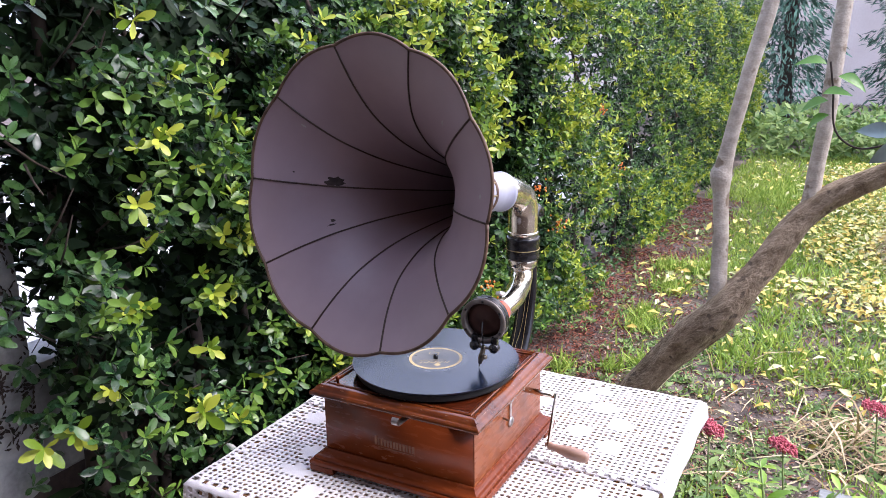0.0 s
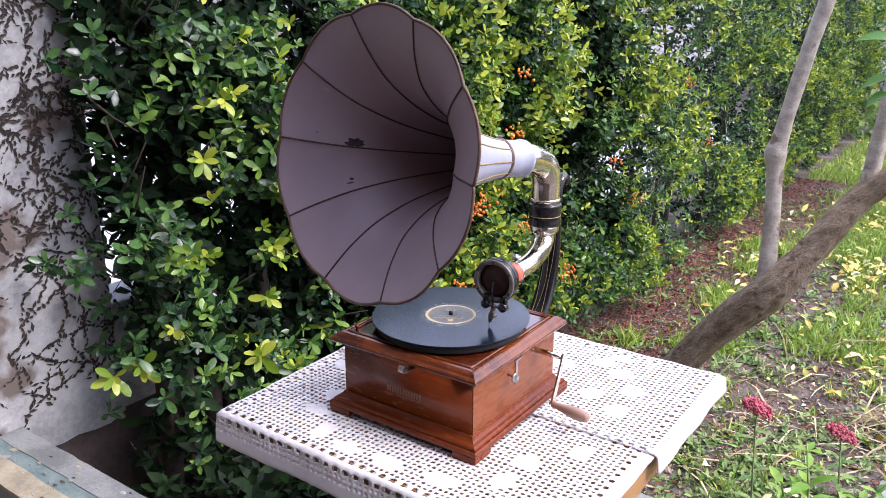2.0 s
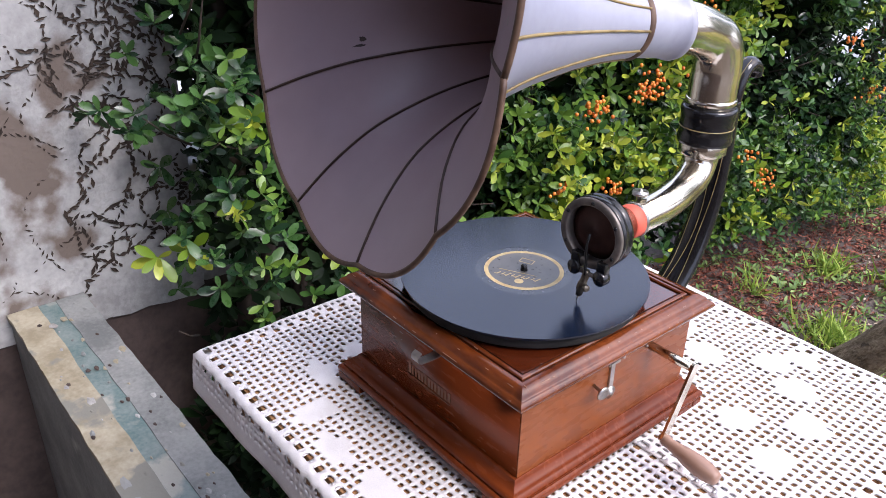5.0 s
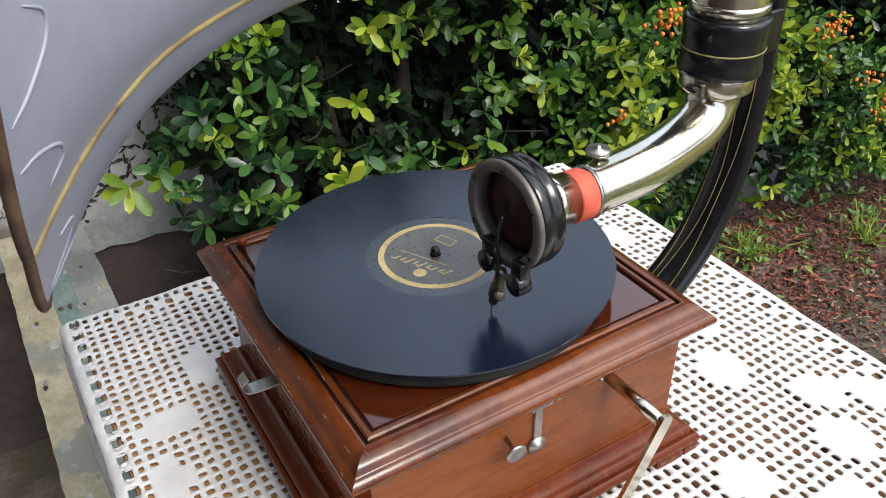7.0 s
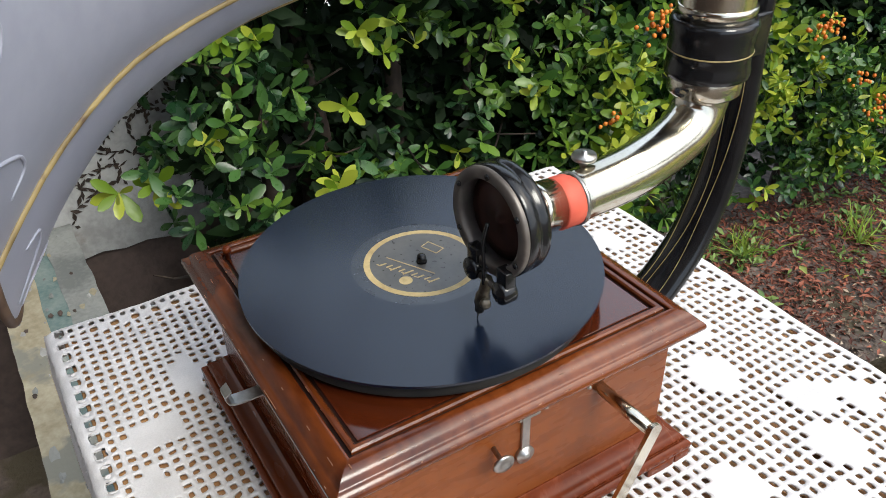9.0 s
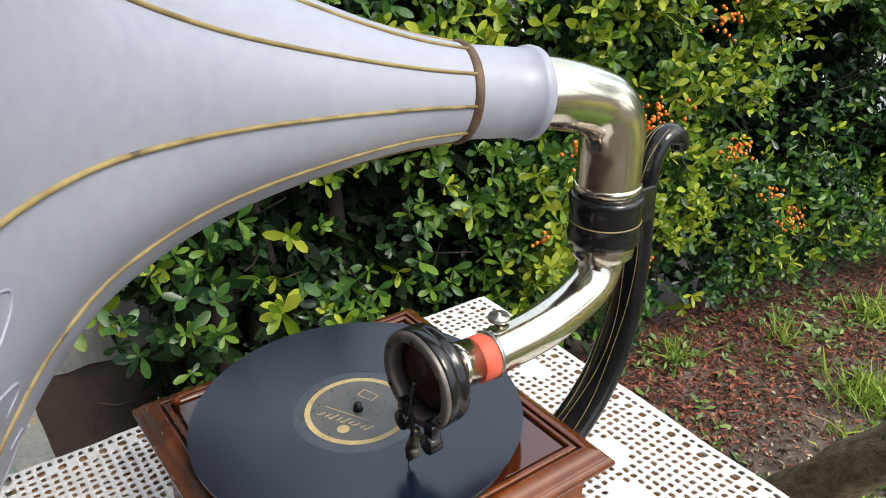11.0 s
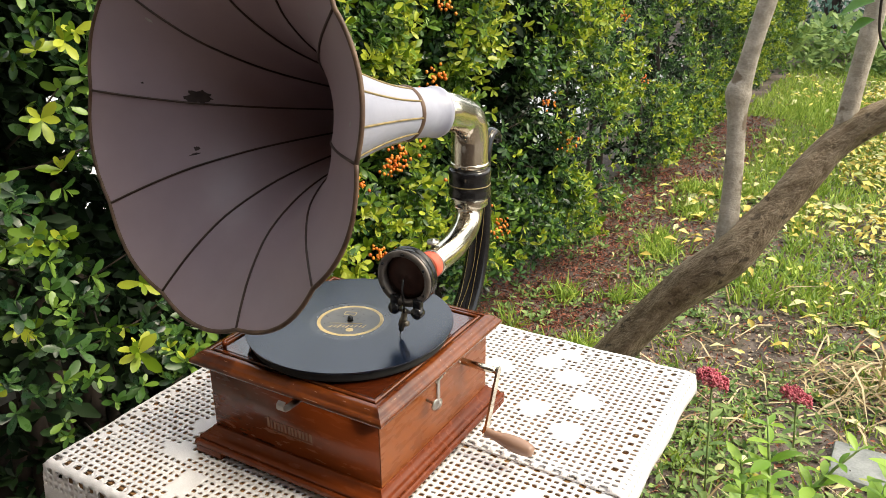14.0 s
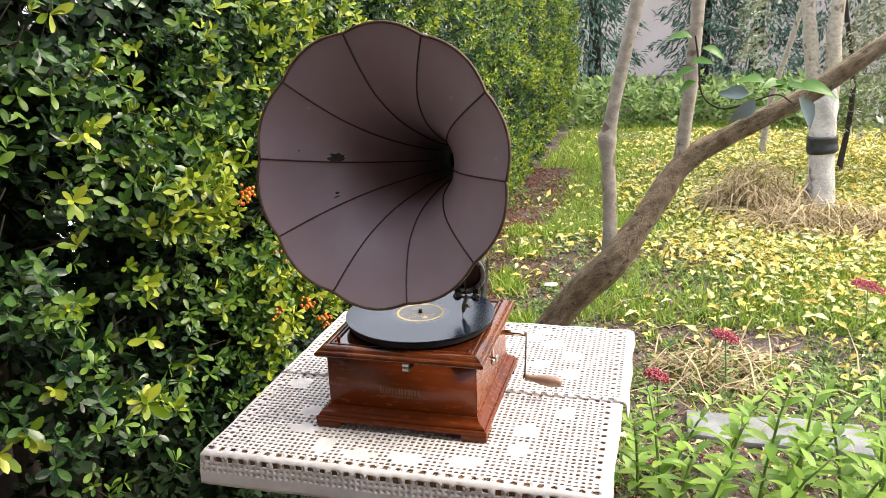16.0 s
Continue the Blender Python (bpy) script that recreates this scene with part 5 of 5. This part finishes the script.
for k, (x, y, h, r) in enumerate(((-1.3, 12.2, 5.5, 1.0), (-0.62, 11.3, 4.5, 0.7), (1.0, 12.8, 5.0, 0.75), (1.7, 11.8, 4.6, 0.9), (2.9, 12.6, 5.4, 1.1), (4.2, 11.6, 4.8, 1.1), (5.6, 12.4, 5.5, 1.2), (-2.6, 13.0, 6.0, 1.2))):
    conifer(x, y, h, r, 30 + k)
far_house = tagged(part("far_wall", box(bmesh.new(), (-6, 16, GROUND), (9, 16.2, 3.0)), FAR_WALL, smooth=False), "pale pink garden wall far behind the trees", "wall", kind="structure")
# low plants along the end of the lawn
n = 1500
c = np.stack([rng.uniform(-0.8, 4.5, n), rng.uniform(8.8, 10.6, n), GROUND + rng.random(n) * 0.5], 1)
border = empty("border_plants", (0, 0, 0), "broad-leaved green plants along the end of the lawn", "plants", kind="stuff")
lay_leaves("leaves", OVAL_FAR, *rosettes(c, np.stack([rng.normal(0, 0.3, n), rng.normal(-0.4, 0.3, n), np.ones(n)], 1), 5, rng.uniform(0.09, 0.2, n)), WEED, border)


# ---- lawn, weeds, litter ----
def on_ground(x, y):
    return np.array([(a, b, GROUND + hill(a, b)) for a, b in zip(x, y)])


def scatter(n, x0, x1, y0, y1, want):
    xs, ys = [], []
    while len(xs) < n:
        x, y = rng.uniform(x0, x1), y0 + (y1 - y0) * rng.random() ** 1.35
        if want(x, y) > rng.random():
            xs.append(x), ys.append(y)
    return on_ground(xs, ys)


def grassy(x, y):
    g = noise.noise((x * 0.9, y * 0.9, 11)) + 0.6 * noise.noise((x * 3.0, y * 3.0, 12))
    lawn = 0.78 if (x < 4.1 + 0.6 * noise.noise((x, y * 1.3, 5)) and x > (-0.70 if y > 6.4 else 0.02) + 0.2 * noise.noise((y, 0, 0)) and y > 2.6) else 0.0
    return max(0.0, min(1.0, lawn + 0.9 * g - ((0.52 if x < -0.15 else 0.34) if lawn == 0.0 else -0.06)))


at = scatter(54000, -0.85, 4.8, 0.9, 9.5, grassy)
m = len(at)
tagged(lay_leaves("grass", BLADE, at, np.stack([rng.normal(0, 0.5, m), rng.normal(0, 0.5, m), np.ones(m)], 1), rng.normal(0, 1, (m, 3)) + (0, 0, 0.01), rng.uniform(0.035, 0.092, m) * np.where(at[:, 1] < 2.6, 0.62, 1.0), GRASS, widen=np.full(m, 2.8)), "tufts of fresh green grass", "grass", kind="stuff")
at = scatter(15000, -0.95, 4.0, 0.7, 6.0, lambda x, y: (0.35 + 0.8 * noise.noise((x * 2.2, y * 2.2, 21))) * (0.45 if x < -0.2 else 1.0))
m = len(at)
tagged(lay_leaves("weeds", OVAL_FAR, *rosettes(at + (0, 0, 0.015), np.stack([rng.normal(0, 0.3, m), rng.normal(0, 0.3, m), np.ones(m)], 1), 4, rng.uniform(0.022, 0.05, m), (40, 85)), WEED), "small green weeds among the litter", "weeds", kind="stuff")


def yellow(x, y):
    return max(0.0, min(1.0, 0.15 + 0.30 * (x + 0.2) + 0.6 * noise.noise((x * 1.4, y * 1.4, 31)))) * (1.0 if x > 0.0 else 0.25) * min(1.0, 0.06 + 0.94 * max(0.0, min(1.0, (y - 2.2 + 0.7 * noise.noise((x * 1.7, y * 1.7, 61))) / 1.6)) ** 1.5)


for nm, mt, k, lb in (("fallen_leaves", FALLEN, 24000, "yellow fallen leaves strewn over the grass"), ("fallen_leaves", FALLEN_GREEN, 19000, "pale greenish fallen leaves strewn over the grass")):
    at = scatter(k, -0.7, 4.2, 1.3, 8.5, yellow)
    m = len(at)
    tagged(lay_leaves(nm, CHIP_LEAF, at + (0, 0, 0.02) + np.array([(0, 0, 0.055)]) * rng.random((m, 1)) * (at[:, 1:2] > 2.6) + np.array([(0, 0, 0.02)]) * rng.random((m, 1)), np.stack([rng.normal(0, 1, m), rng.normal(0, 1, m), rng.normal(0, 0.25, m)], 1), np.stack([rng.normal(0, 0.35, m), rng.normal(-0.1, 0.35, m), np.ones(m)], 1), 0.020 + 0.052 * rng.random(m) ** 1.8, mt), lb, "fallen leaves", kind="stuff")
at = scatter(50000, -1.05, 1.0, 0.7, 6.4, lambda x, y: max(0.13, min(1, 1.0 - abs(x + 0.72) * 1.5 + 0.8 * noise.noise((x * 2, y * 2, 41)))))
m = len(at)
tagged(lay_leaves("dead_leaves", CHIP_LEAF, at + (0, 0, 0.008), np.stack([rng.normal(0, 1, m), rng.normal(0, 1, m), rng.normal(0, 0.35, m)], 1), np.stack([rng.normal(0, 0.5, m), rng.normal(0, 0.5, m), np.ones(m)], 1), 0.007 + 0.022 * rng.random(m) ** 1.4, MULCH, widen=rng.uniform(0.35, 0.9, m)), "red-brown dead leaves and bark chips along the hedge", "dead leaves", kind="stuff")


at = scatter(16000, -0.6, 1.5, 0.9, 3.6, lambda x, y: 0.5 + 0.6 * noise.noise((x * 3, y * 3, 51)))
m = len(at)
tagged(lay_leaves("litter", CHIP_LEAF, at + (0, 0, 0.006), np.stack([rng.normal(0, 1, m), rng.normal(0, 1, m), rng.normal(0, 0.3, m)], 1), np.stack([rng.normal(0, 0.5, m), rng.normal(0, 0.5, m), np.ones(m)], 1), 0.006 + 0.022 * rng.random(m) ** 2, DEBRIS), "fine grey-brown litter on the soil", "litter", kind="stuff")
# pale scrap on the soil
bm = bmesh.new()
bmesh.ops.create_grid(bm, x_segments=5, y_segments=3, size=0.5)
for v in bm.verts:
    v.co = Vector((-0.18 + v.co.x * 0.085 * (1 - 0.5 * abs(v.co.y)), 3.05 + v.co.y * 0.06, GROUND + 0.03 + 0.010 * noise.noise((v.co.x * 5, v.co.y * 5, 3))))
scrap = part("paper_scrap", bm, PALE_STREET)
sol = scrap.modifiers.new("thickness", "SOLIDIFY")
sol.thickness = 0.002
tagged(scrap, "small pale crumpled scrap lying on the soil", "scrap")
# separate tufts in the bare soil
xs, ys = [], []
for k in range(90):
    x, y = rng.uniform(-0.35, 1.5), rng.uniform(1.15, 3.2)
    q = int(rng.integers(12, 40))
    xs += list(x + rng.normal(0, 0.028, q))
    ys += list(y + rng.normal(0, 0.028, q))
at = on_ground(xs, ys)
m = len(at)
tagged(lay_leaves("soil_grass", BLADE, at, np.stack([rng.normal(0, 0.7, m), rng.normal(0, 0.7, m), np.ones(m)], 1), rng.normal(0, 1, (m, 3)), rng.uniform(0.03, 0.070, m), GRASS, widen=np.full(m, 2.4)), "low tufts of bright grass in the bare soil", "grass", kind="stuff")

# fuller clumps along the foot of the hedge, running into the lawn behind
clump_rng = np.random.default_rng(77)
xs, ys = [], []
for x, y, r in ((-0.43, 3.72, 0.10), (-0.41, 3.00, 0.08), (-0.25, 2.50, 0.085), (-0.38, 1.85, 0.075), (-0.31, 4.15, 0.12), (-0.41, 2.41, 0.05), (-0.62, 2.33, 0.06), (-0.52, 4.12, 0.09), (-0.46, 3.20, 0.07)):
    n = int(210 * (r / 0.08) ** 2)
    xs += list(clump_rng.normal(x, r * 0.6, n))
    ys += list(clump_rng.normal(y, r * 0.7, n))
n = len(xs)
tagged(lay_leaves("clump_grass", BLADE, on_ground(xs, ys), np.stack([clump_rng.normal(0, 0.55, n), clump_rng.normal(0, 0.55, n), np.ones(n)], 1), clump_rng.normal(0, 1, (n, 3)), clump_rng.uniform(0.04, 0.095, n), GRASS, widen=np.full(n, 2.3)), "fresh green grass clumps on dark soil", "grass", kind="stuff")
n = 4200
at = on_ground(clump_rng.uniform(-0.36, 0.12, n) + clump_rng.normal(0, 0.05, n), clump_rng.uniform(4.1, 7.6, n))
tagged(lay_leaves("verge_grass", BLADE, at, np.stack([clump_rng.normal(0, 0.5, n), clump_rng.normal(0, 0.5, n), np.ones(n)], 1), clump_rng.normal(0, 1, (n, 3)), clump_rng.uniform(0.035, 0.085, n), GRASS, widen=np.full(n, 2.6)), "bright grass strip along the hedge foot", "grass", kind="stuff")


def straw(n, x, y, rx, ry, h):
    a, r = rng.uniform(0, 6.28, n), np.sqrt(rng.random(n))
    px, py = x + rx * r * np.cos(a), y + ry * r * np.sin(a)
    at = on_ground(px, py)
    at[:, 2] += h * (1 - r * r) * rng.random(n)
    d = np.stack([rng.normal(0, 1, n), rng.normal(0, 1, n), rng.normal(0, 0.35, n)], 1)
    return at, d


at, d = zip(straw(2600, 1.08, 4.95, 0.42, 0.35, 0.42), straw(3000, 1.55, 4.45, 0.80, 0.3, 0.24), straw(420, 0.70, 2.10, 0.35, 0.25, 0.14), straw(700, 0.5, 1.9, 0.9, 0.9, 0.02))
at, d = np.concatenate(at), np.concatenate(d)
tagged(lay_leaves("straw", BLADE, at, d, np.tile((0.1, 0, 1.0), (len(at), 1)), rng.uniform(0.10, 0.28, len(at)), STRAW, widen=np.full(len(at), 0.8)), "heaps of dry straw round the tree", "straw", kind="stuff")
for x, y in ((-0.84, 1.58), (-0.70, 1.95)):
    n = 45
    tagged(lay_leaves("grass_tuft", BLADE, on_ground(np.full(n, x) + rng.normal(0, 0.02, n), np.full(n, y) + rng.normal(0, 0.02, n)), np.stack([rng.normal(0, 0.7, n), rng.normal(0, 0.7, n), np.ones(n)], 1), rng.normal(0, 1, (n, 3)), rng.uniform(0.06, 0.13, n), GRASS, widen=np.full(n, 1.2)), "tuft of long green grass beside the hedge", "grass tuft")


# ---- flower stalks and leafy sedum beside the table ----
def sedum(x, y, h, lean, seed):
    r = np.random.default_rng(seed)
    ob = empty("sedum_plant", (x, y, GROUND), "leafy light green stonecrop stem", "plant", "stonecrop plants beside the table")
    top = Vector((lean[0], lean[1], h))
    pts = [Vector((0, 0, -0.03)), Vector((lean[0] * 0.25, lean[1] * 0.25, h * 0.4)), Vector((lean[0] * 0.6, lean[1] * 0.6, h * 0.75)), top]
    tube_part("stalk", pts, [0.0055, 0.0048, 0.0038, 0.002], STALK, ob, seg=8)
    at, d, up, s = [], [], [], []
    pairs = int(h / 0.042)
    for k in range(pairs):
        f = 0.12 + 0.88 * (k + 0.5) / pairs
        p = pts[0].lerp(top, f)
        p = Vector((lean[0] * f * f, lean[1] * f * f, h * f))
        turn = k * 1.45 + r.normal(0, 0.2)
        for q in range(3):
            an = turn + q * 2.094
            at.append(tuple(p))
            d.append((math.cos(an), math.sin(an), 0.25 + 0.5 * f + 0.3 * r.normal()))
            up.append((0.1 * r.normal(), 0.1 * r.normal(), 1.0))
            s.append((0.092 - 0.040 * f ** 2) * r.uniform(0.6, 1.2))
    lay_leaves("leaves", LANCE, at, d, up, s, LEAF_SEDUM, ob, "fleshy light green leaves", widen=np.full(len(at), 1.15))["kind"] = "stuff"


spots = [(0.40, 1.02, 0.36), (0.54, 0.98, 0.40), (0.68, 1.00, 0.43), (0.76, 1.10, 0.34), (0.84, 1.02, 0.40), (0.92, 1.12, 0.38), (0.45, 1.24, 0.27), (0.58, 1.22, 0.28), (0.86, 1.26, 0.30), (1.0, 1.05, 0.42), (0.36, 1.14, 0.26), (0.66, 0.88, 0.33), (0.52, 0.86, 0.27), (0.95, 0.92, 0.34), (0.43, 0.92, 0.26), (1.08, 1.15, 0.36)]
for k, (x, y, h) in enumerate(spots):
    sedum(x + rng.normal(0, 0.03), y + rng.normal(0, 0.03), h + rng.uniform(0.02, 0.14), (rng.normal(0.03, 0.10), rng.normal(0.0, 0.08)), 70 + k)


def flower_head(x, y, z, w, seed):
    r = np.random.default_rng(seed)
    ob = empty("sedum_flower", (0, 0, 0), "crimson domed stonecrop flower head on a stalk", "flower", "crimson flower heads")
    tube_part("stalk", [(x + 0.02, y + 0.03, GROUND - 0.02), (x + 0.01, y + 0.01, (z + GROUND) / 2), (x, y, z)], 0.0028, STALK, ob, seg=8)
    at, d = [], []
    for q in range(14):
        f = 0.15 + 0.75 * q / 14
        at.append((x + 0.02 * (1 - f), y + 0.03 * (1 - f), GROUND + (z - GROUND) * f))
        d.append((math.cos(q * 2.4), math.sin(q * 2.4), 0.35))
    lay_leaves("leaves", LANCE, at, d, np.tile((0, 0, 1.0), (14, 1)), r.uniform(0.035, 0.065, 14), WEED, ob, "small green stalk leaves")["kind"] = "stuff"
    n = 520
    a, q = r.uniform(0, 6.28, n), np.sqrt(r.random(n))
    cc = np.stack([x + w * q * np.cos(a), y + 0.6 * w * q * np.sin(a), z + 0.35 * w * (1 - q * q) + 0.006 * r.normal(size=n) - 0.25 * w * (q * np.cos(a))], 1)
    v = cc[:, None] + BALL[None] * r.uniform(0.0020, 0.0042, n)[:, None, None]
    quads("flower_head", v.reshape(-1, 3), (BALL_F[None] + np.arange(n)[:, None, None] * 30).reshape(-1, 4), PINK, ob, "tight crimson florets")


for k, (x, y, z, w) in enumerate(((0.237, 1.125, 0.415, 0.040), (0.405, 1.53, 0.195, 0.046), (0.666, 1.934, 0.2, 0.05), (1.328, 2.626, 0.2, 0.075))):
    flower_head(x, y, z, w, 90 + k)
